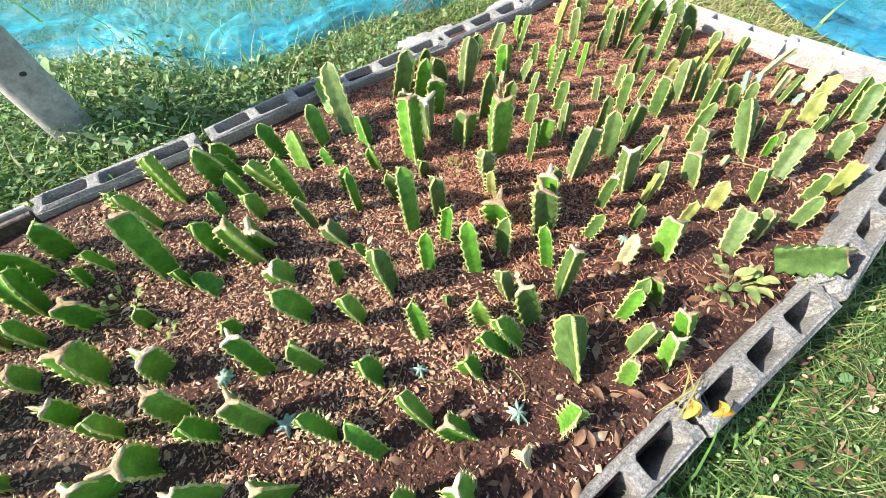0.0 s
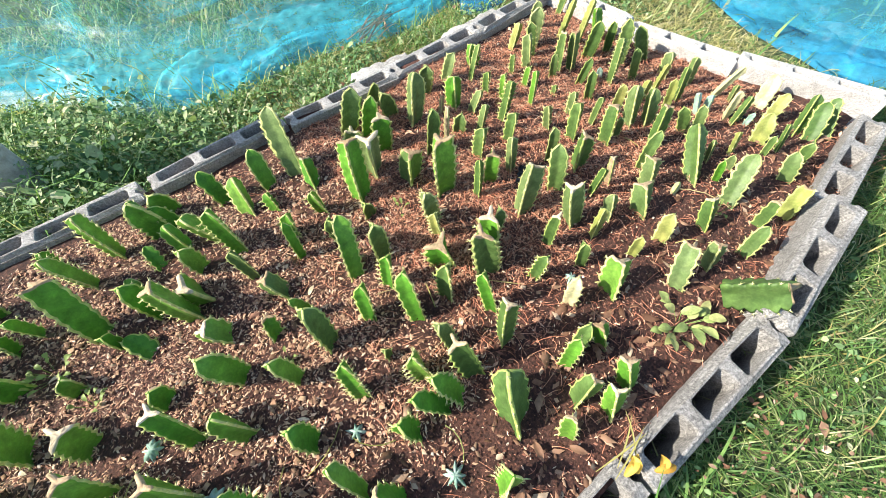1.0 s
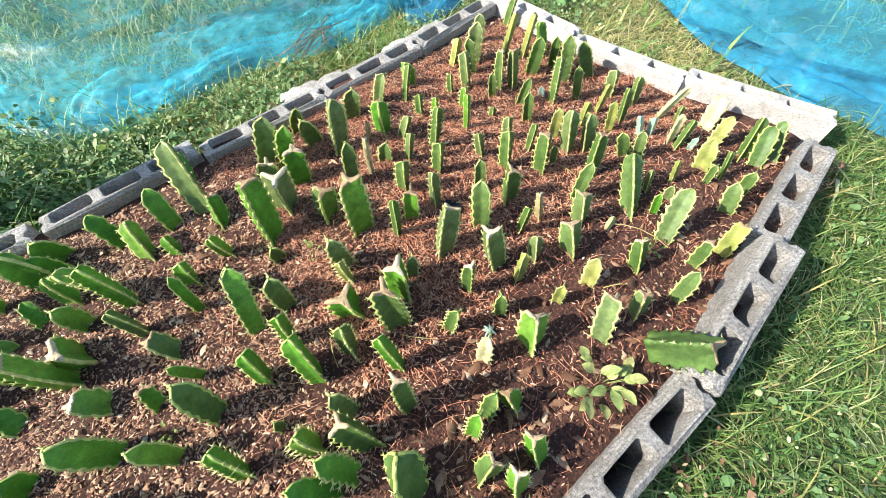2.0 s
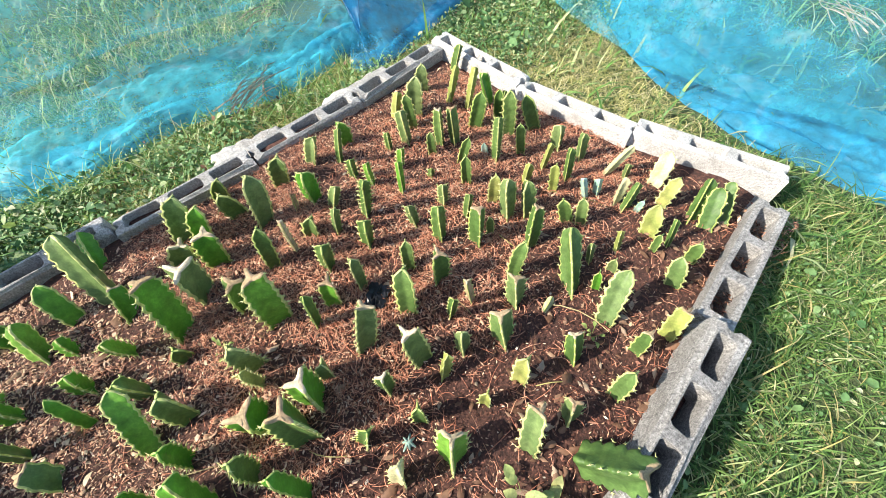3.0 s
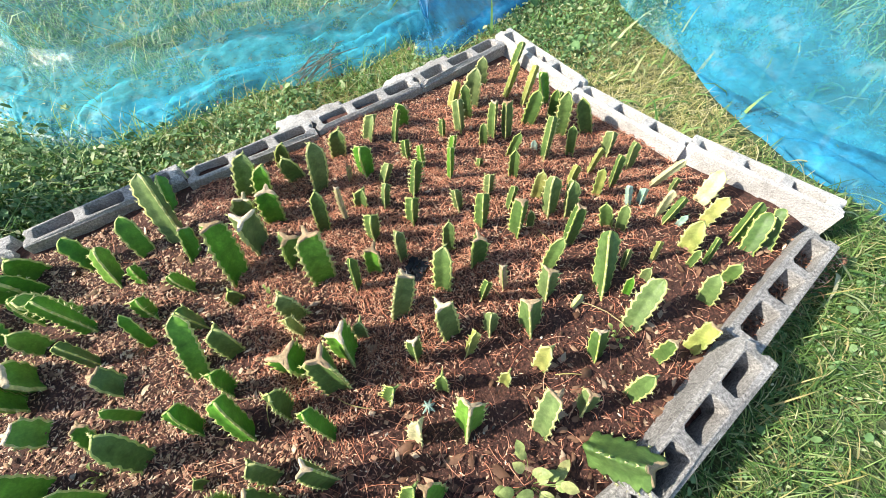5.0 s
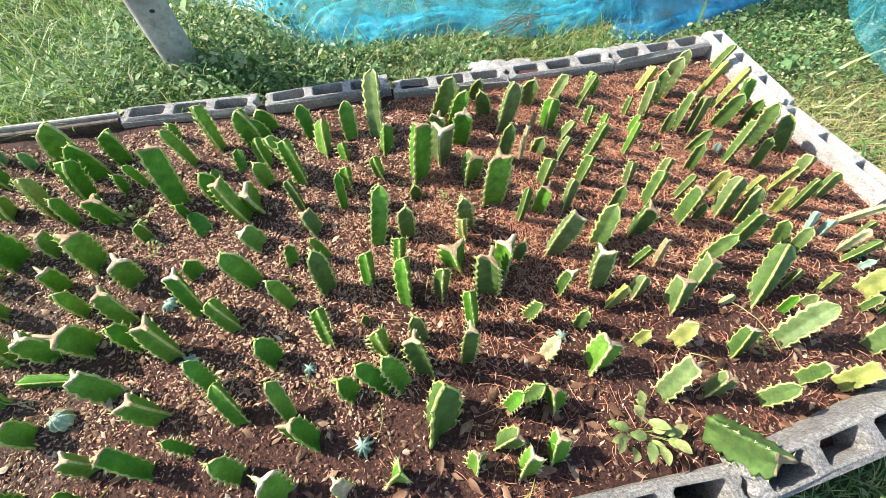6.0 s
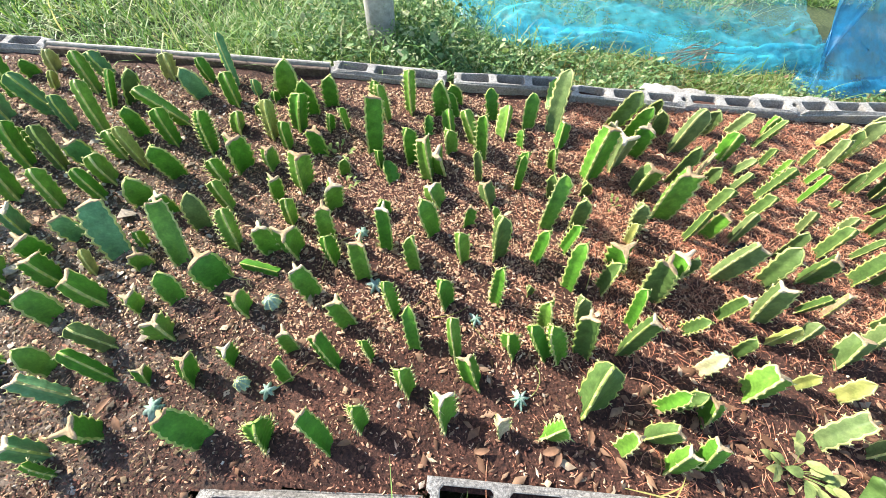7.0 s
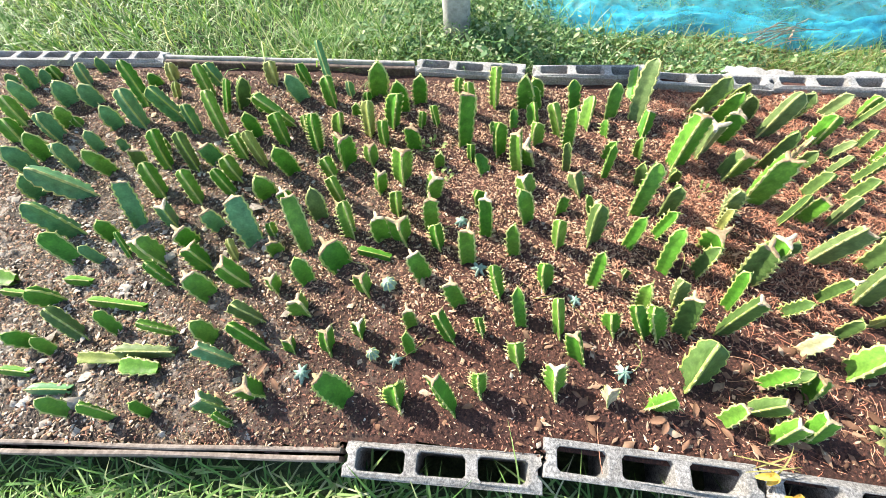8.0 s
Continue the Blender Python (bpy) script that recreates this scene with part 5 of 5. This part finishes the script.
def area(x0, x1, y0, y1, shape=lambda x, y: np.ones(len(x), bool)):
    def pick(n):
        xs, ys = rng.uniform(x0, x1, n) + rng.normal(0, 0.08, n), rng.uniform(y0, y1, n) + rng.normal(0, 0.08, n)
        ok = clear(xs, ys) & shape(xs, ys)
        return xs[ok], ys[ok]
    return pick


def tuft(x, y, scale, cut):
    """Uneven growth: keeps points where a slow noise is high."""
    return np.array([noise.noise(Vector((float(a) * scale, float(b) * scale, 5.0))) + cut > rng.random() * 0.8 - 0.4 for a, b in zip(x, y)])


def before_end_net(x, y):
    """On the bed's side of the net at its end."""
    return x < np.interp(y, [-1.6, -0.9, -0.5, -0.16, 0.05, 0.30, 0.60, 0.88, 1.20, 1.55], [2.3, 2.1, 1.96, 1.88, 1.856, 1.87, 1.95, 2.12, 2.40, 2.8]) - 0.02


blades("tall_grass", 15000, area(-3.4, -0.25, 1.17, 3.6, lambda x, y: (x < -0.55) | (y < 1.7)), 0.13, 0.0055, M_grass, 1.0, "long arching green grass behind the bed")
blades("cover_grass", 16000, area(-0.9, 0.35, 1.2, 2.0, lambda x, y: tuft(x, y, 5, 0.1)), 0.085, 0.0034, M_grass, 0.9, "thin arching grass standing in the ground cover")
blades("verge_grass", 12000, area(-0.8, 1.4, 1.2, 1.5, lambda x, y: tuft(x, y, 4, 0.1)), 0.065, 0.0028, M_grass, 0.8, "green grass growing through the ground cover")
blades("netted_grass", 22000, area(-0.6, 1.7, 1.45, 2.7), 0.05, 0.004, M_grass, 0.7, "grass growing under and behind the net")
blades("post_grass", 4000, area(-0.95, -0.15, 1.2, 1.5), 0.12, 0.0042, M_grass, 1.0, "taller grass round the foot of the post")
blades("short_grass", 22000, area(-3.4, 2.4, 1.17, 3.6), 0.045, 0.004, M_grass, 0.9, "short green grass behind the bed")
blades("dry_grass", 16000, area(-0.9, 1.6, 1.18, 1.52), 0.05, 0.0026, M_dry, 0.6, "short dry grass along the blocks")
blades("verge_straw", 8000, area(-0.1, 1.4, 1.2, 1.5, lambda x, y: tuft(x, y, 6, 0.1)), 0.045, 0.0022, M_straw, 0.5, "bleached straw lying along the back blocks")
blades("end_lawn", 22000, area(1.3, 3.2, 1.0, 2.6, before_end_net), 0.04, 0.0038, M_grass, 0.8, "dense green turf beyond the bed's end")
blades("flat_grass", 12000, area(1.8, 3.4, -1.5, 1.7, lambda x, y: ~before_end_net(x, y)), 0.025, 0.004, M_grass, 0.3, "short flattened grass under the net")
blades("seeding_grass", 2600, area(-0.2, 1.5, 1.75, 2.5, lambda x, y: tuft(x, y, 5, -0.1)), 0.11, 0.003, M_straw, 0.9, "pale seeding grass showing through the net")
blades("far_grass", 5000, area(2.4, 3.8, -1.5, 1.9, lambda x, y: x > 0.58 + np.interp(y, [-1.6, -0.9, -0.5, -0.16, 0.05, 0.30, 0.60, 0.88, 1.20, 1.55], [2.3, 2.1, 1.96, 1.88, 1.856, 1.87, 1.95, 2.12, 2.40, 2.8])), 0.10, 0.005, M_grass, 0.8, "tall pale grass beyond the net")
blades("end_dry_grass", 42000, area(1.45, 2.3, -0.1, 1.35, lambda x, y: before_end_net(x, y) & (rng.random(len(x)) < np.clip((y - 0.1) / 0.5, 0.15, 1))), 0.04, 0.0024, M_straw, 0.45, "yellowed sunny grass along the bed's end")
blades("end_grass", 14000, area(1.45, 2.5, -0.3, 1.4, lambda x, y: before_end_net(x, y) & (rng.random(len(x)) > np.clip((y - 0.25) / 0.4, 0, 0.8))), 0.05, 0.003, M_turf, 0.7, "green grass mixed with the yellowed turf")
blades("front_grass", 52000, area(0.2, 2.4, -1.5, 0.15, before_end_net), 0.055, 0.0026, M_turf, 0.7, "green grass in front of the blocks")
blades("front_dry_grass", 4500, area(0.3, 3.0, -1.5, 0.15, lambda x, y: (x > 0.9 - 0.6 * rng.random(len(x))) & before_end_net(x, y)), 0.07, 0.0032, M_dry, 0.6, "yellowed grass in front of the blocks")
blades("near_grass", 11000, area(-2.4, 0.4, -0.75, -0.05), 0.09, 0.005, M_grass, 0.75, "green grass leaning on the front boards and blocks")

blades("outer_grass", 60000, area(-7, 7, -6, 7, lambda x, y: (np.hypot(x, y - 0.5) > 1.6) & (rng.random(len(x)) < np.exp(-((np.hypot(x, y - 0.5) / 4.5) ** 2)))), 0.09, 0.009, M_grass, 0.7, "grass of the garden around the bed")


def small_leaves(name, n, place, size, rise, mat, label, category="weeds"):
    """Low broad-leaved growth: folded oval leaves, tilted every way."""
    xs, ys = place(n)
    n = len(xs)
    zs = heights(xs, ys, ground_z) + rng.uniform(0.004, rise, n)
    a, t, ro = rng.uniform(0, 2 * np.pi, n), rng.normal(0.25, 0.4, n), rng.normal(0, 0.5, n)
    L = size * rng.lognormal(0, 0.45, n)
    d = np.stack([np.cos(a) * np.cos(t), np.sin(a) * np.cos(t), np.sin(t)], 1)
    s = np.stack([-np.sin(a), np.cos(a), ro], 1)
    s /= np.linalg.norm(s, axis=1)[:, None]
    u = np.array([0, 0, 1.0])
    c, L, w = np.stack([xs, ys, zs], 1), L[:, None], (L * rng.uniform(0.14, 0.42, n))[:, None]
    v = np.stack([c, c + d * L * 0.3 + s * w + u * w * 0.3, c + d * L * 0.7 + s * w * 0.85 + u * w * 0.25, c + d * L - u * w * 0.2, c + d * L * 0.7 - s * w * 0.85 + u * w * 0.25, c + d * L * 0.3 - s * w + u * w * 0.3, c + d * L * 0.5], 1)
    return tagged(joined(name, v, [(0, 1, 6), (1, 2, 6), (2, 3, 6), (3, 4, 6), (4, 5, 6), (5, 0, 6)], mat), label, category, "", "stuff")


under_net = lambda x, y: (y < np.interp(x, [-0.4, -0.15, -0.05, 0.1, 0.33, 0.65, 0.97, 1.25, 1.4, 2.0], [1.98, 1.80, 1.60, 1.49, 1.48, 1.51, 1.43, 1.40, 1.40, 1.58]))
small_leaves("ground_cover", 42000, area(-0.75, 0.35, 1.19, 2.1, lambda x, y: under_net(x, y) & tuft(x, y, 6, 0.18)), 0.0105, 0.07, M_clover, "dark green broad-leaved ground cover by the post")
small_leaves("ground_cover", 10000, area(0.1, 1.35, 1.27, 1.52, lambda x, y: tuft(x, y, 5, 0.0) & under_net(x, y)), 0.0105, 0.06, M_clover, "green leafy weeds along the back blocks")
small_leaves("ground_cover", 5000, area(-0.66, -0.04, 1.25, 1.66), 0.014, 0.15, M_clover, "taller dark weeds round the foot of the post")
small_leaves("ground_cover", 20000, area(1.45, 2.6, 1.0, 2.0, lambda x, y: under_net(x, y)), 0.011, 0.045, M_clover, "low green leaves in the turf beyond the bed")
small_leaves("ground_cover", 9000, area(0.3, 1.7, -1.0, 0.1, lambda x, y: tuft(x, y, 3, 0.0)), 0.009, 0.03, M_clover, "tiny green leaves in the turf in front")
small_leaves("leaf_litter", 1500, area(0.3, 1.2, -0.5, -0.05, lambda x, y: (x - 0.62) ** 2 + (y + 0.20) ** 2 < 0.035 * rng.random(len(x)) + 0.01), 0.009, 0.05, M_litter, "dry brown leaves in the grass beside the blocks", "dry leaves")
small_leaves("leaf_litter", 900, area(-0.6, 1.8, 1.2, 1.6), 0.011, 0.03, M_litter, "dry brown leaves along the back blocks", "dry leaves")

# ---- mortar spilt behind the blocks ----


def slab(x, y, lx, ly, turn, seed):
    bm = bmesh.new()
    n, m = 34, 14
    vs = {}
    for i in range(n + 1):
        for j in range(m + 1):
            u, v = i / n - 0.5, j / m - 0.5
            k = 1 + 0.25 * noise.noise(Vector((u * 5, v * 5, seed)))
            edge = min(1.0, (0.5 - max(abs(u), abs(v))) * 12)
            rim = 1 + 0.22 * noise.noise(Vector((u * 7, v * 3, seed + 5)))
            z = -0.05 + edge ** 0.6 * 0.05 + 0.003 * noise.noise(Vector((u * 10, v * 4, seed + 2))) + 0.0025 * noise.noise(Vector((u * 40, v * 20, seed)))
            vs[i, j] = bm.verts.new((u * lx * k * (0.85 + 0.15 * rim), v * ly * k * rim, z))
    for i in range(n):
        for j in range(m):
            bm.faces.new((vs[i, j], vs[i + 1, j], vs[i + 1, j + 1], vs[i, j + 1])).smooth = True
    ob = part("mortar_lump", bm, M_mortar)
    ob.matrix_world = pose(x, y, -0.022, 0, 0, turn)
    return tagged(ob, "rough pale grey lump of spilt mortar behind the blocks", "mortar", "mortar lumps behind the blocks")


slab(-0.055, 1.165, 0.10, 0.06, 5, 8)
slab(0.50, 1.19, 0.24, 0.06, 2, 1)
slab(0.74, 1.222, 0.24, 0.125, -4, 4)
slab(0.95, 1.195, 0.18, 0.06, 3, 6)
slab(1.16, 1.222, 0.30, 0.125, 3, 2)
slab(1.32, 1.21, 0.18, 0.06, 4, 3)

# ---- nets ----


def spline(points, u):
    """A smooth run through the given places; u from 0 to 1."""
    n = len(points) - 1
    f = min(max(u * n, 0), n - 1e-6)
    i = int(f)
    t = f - i
    p = [Vector(points[min(max(i + k, 0), n)]) for k in (-1, 0, 1, 2)]
    return 0.5 * (2 * p[1] + (p[2] - p[0]) * t + (2 * p[0] - 5 * p[1] + 4 * p[2] - p[3]) * t * t + (3 * p[1] - p[0] - 3 * p[2] + p[3]) * t ** 3)


def net_sheet(name, edge, profile, mat, parent, nu, nv, fold, seed, label="", way=None, thin=1.0, taper=0.0):
    """A sheet from an edge on the ground outwards: profile gives (way out, height) from v = 0 to 1, with folds along the edge; the gathers loosen to thin at the far side, and over taper at the start."""
    verts, faces, gather = [], [], []
    for i in range(nu + 1):
        u = i / nu
        p = spline(edge, u)
        q = spline(edge, min(1, u + 0.01)) - spline(edge, max(0, u - 0.01))
        out = (Vector(way) if way else Vector((-q.y, q.x))).normalized()
        for j in range(nv + 1):
            v = j / nv
            w = spline(profile, v)
            n1 = noise.noise(Vector((u * 9, v * 4, seed)))
            n2 = noise.noise(Vector((u * 30 + 6 * n1, v * 7, seed + 3)))
            n3 = noise.noise(Vector((u * 70 + v * 30, v * 16 - u * 20, seed + 8)))
            loose = min(1.0, max(0.0, (v - 0.5) / 0.5 + 0.35 * n1)) if thin < 1 else 0.0
            puff = fold * min(1.0, v * 6 + 0.15) * (1 - 0.6 * loose)
            gather.append((1 - (1 - thin) * loose) * (min(1.0, 0.25 + 0.75 * u / taper) if taper else 1.0))
            o = p + out * (w.x + puff * 0.8 * n2)
            z = ground_z(o.x, o.y) + 0.012 + w.y + max(-0.006, puff * (0.9 * n1 + 0.7 * n2 + 0.45 * abs(n3)))
            verts.append((o.x, o.y, z))
    for i in range(nu):
        for j in range(nv):
            a = i * (nv + 1) + j
            faces.append((a, a + nv + 1, a + nv + 2, a + 1))
    ob = raw(name, verts, faces, mat, parent, label, True)
    ob.data.attributes.new("gather", "FLOAT", "POINT").data.foreach_set("value", gather)
    return ob


M_netsky = netting("sky_blue_net", (0.045, 0.45, 0.76), 0.60)
M_netfaint = netting("sheer_cyan_net", (0.08, 0.54, 0.64), 0.36)
M_netdim = netting("sheer_blue_net", (0.06, 0.44, 0.56), 0.38)

fence = thing("net_fence", "loose cyan shade net gathered in folds on the grass", "net", "shade nets round the bed", (0, 0, 0))
BACK_EDGE = [(-1.3, 2.30), (-0.75, 2.12), (-0.38, 1.98), (-0.15, 1.83), (-0.05, 1.63), (0.10, 1.52), (0.33, 1.51), (0.65, 1.545), (0.97, 1.46), (1.25, 1.49), (1.40, 1.52)]
net_sheet("skirt", BACK_EDGE, [(0, 0), (0.05, 0.035), (0.16, 0.06), (0.30, 0.06), (0.42, 0.075), (0.5, 0.12)], M_netthick, fence, 260, 48, 0.022, 1.0, "", (0.12, 1), 0.4)
net_sheet("hem_fold", BACK_EDGE, [(0.02, 0.005), (0.06, 0.035), (0.10, 0.045), (0.14, 0.03)], M_netthick, fence, 240, 14, 0.022, 6.0, "doubled hem of the net", (0.12, 1))
net_sheet("panel", BACK_EDGE, [(0.48, 0.10), (0.53, 0.3), (0.56, 0.7), (0.58, 1.2)], M_netfaint, fence, 120, 20, 0.02, 2.0, "sheer hanging part of the net", (0.12, 1))

blue = thing("net_fence", "deep blue doubled net hanging at the corner", "net", "shade nets round the bed", (0, 0, 0))
net_sheet("skirt", CORNER_EDGE, [(0, 0), (0.06, 0.03), (0.16, 0.09), (0.3, 0.2), (0.42, 0.5), (0.5, 1.1)], M_netblue, blue, 160, 40, 0.024, 11.0, taper=0.12)
net_sheet("hem", CORNER_EDGE, [(-0.004, 0.004), (0.012, 0.022), (0.04, 0.03), (0.06, 0.036)], M_netblue, blue, 150, 8, 0.012, 12.0, "folded hem of the net")

right = thing("net_fence", "sky blue shade net sweeping over yellowed grass", "net", "shade nets round the bed", (0, 0, 0))
END_EDGE = [(2.8, 1.55), (2.40, 1.20), (2.12, 0.88), (1.95, 0.60), (1.87, 0.30), (1.856, 0.05), (1.88, -0.16), (1.96, -0.5), (2.1, -0.9), (2.3, -1.6)]
net_sheet("skirt", END_EDGE, [(0, 0), (0.08, 0.025), (0.2, 0.035), (0.36, 0.06), (0.48, 0.1)], M_netsky, right, 220, 48, 0.024, 21.0, thin=0.4)
net_sheet("panel", END_EDGE, [(0.46, 0.07), (0.52, 0.3), (0.56, 0.7), (0.58, 1.2)], M_netdim, right, 110, 20, 0.02, 22.0, "sheer hanging part of the net", (0.12, 1))

# twigs and dead stalks caught in the net
M_twig = leafy("dry_twig", [(0.0, (0.26, 0.18, 0.12)), (1.0, (0.5, 0.4, 0.28))], 80, 0.8, 0.0, "object")


def twig_heap(x, y, z, n, length, turn, seed):
    rnd = random.Random(seed)
    ob = thing("twig_heap", "heap of dry brown twigs caught in the net", "twigs", "", (x, y, z), turn)
    for k in range(n):
        bm = bmesh.new()
        L, r0 = length * rnd.uniform(0.4, 1), rnd.uniform(0.0015, 0.0035)
        a, o = rnd.gauss(0, 0.35), Vector((rnd.gauss(0, length * 0.2), rnd.gauss(0, 0.02), rnd.uniform(0, 0.03)))
        rings = []
        for i in range(5):
            s = i / 4
            c = o + Vector((math.cos(a) * L * (s - 0.5), math.sin(a) * L * (s - 0.5), 0.01 * math.sin(s * 3) + rnd.gauss(0, 0.002)))
            rings.append([bm.verts.new(c + Vector((0, math.cos(t) * r0 * (1 - 0.6 * s), math.sin(t) * r0 * (1 - 0.6 * s)))) for t in (0, 1.57, 3.14, 4.71)])
        for p, q in zip(rings, rings[1:]):
            for j in range(4):
                bm.faces.new((p[j], p[(j + 1) % 4], q[(j + 1) % 4], q[j]))
        part("twig", bm, M_twig, ob)
    return ob


twig_heap(0.86, 1.492, -0.045, 22, 0.2, 24, 4)
twig_heap(1.12, 1.80, 0.02, 6, 0.14, 10, 5)
twig_heap(2.56, 0.27, 0.02, 14, 0.26, 50, 6)

# ---- fence post ----
post = thing("fence_post", "weathered grey timber post standing in the ground cover", "post", "", (-0.345, 1.46, -0.12), 12)
bm = bmesh.new()
rings = []
for i in range(25):
    z = 0.80 * i / 24
    ring = []
    for j in range(20):
        a = 2 * math.pi * j / 20
        r = 0.055 * (1 - 0.05 * z) * (1 + 0.05 * noise.noise(Vector((math.cos(a) * 1.5, math.sin(a) * 1.5, z * 2)))) + 0.0015 * noise.noise(Vector((a * 5, 0, z * 4)))
        ring.append(bm.verts.new((r * math.cos(a), r * math.sin(a), z)))
    rings.append(ring)
for p, q in zip(rings, rings[1:]):
    for j in range(20):
        bm.faces.new((p[j], p[(j + 1) % 20], q[(j + 1) % 20], q[j])).smooth = True
bm.faces.new(rings[-1])
part("shaft", bm, M_post, post)
bm = bmesh.new()
bmesh.ops.create_icosphere(bm, subdivisions=2, radius=0.008, matrix=pose(0.012, -0.0525, 0.30) @ Matrix.Diagonal((1, 0.35, 0.7, 1)))
part("knot", bm, M_black, post, "dark knot in the wood")
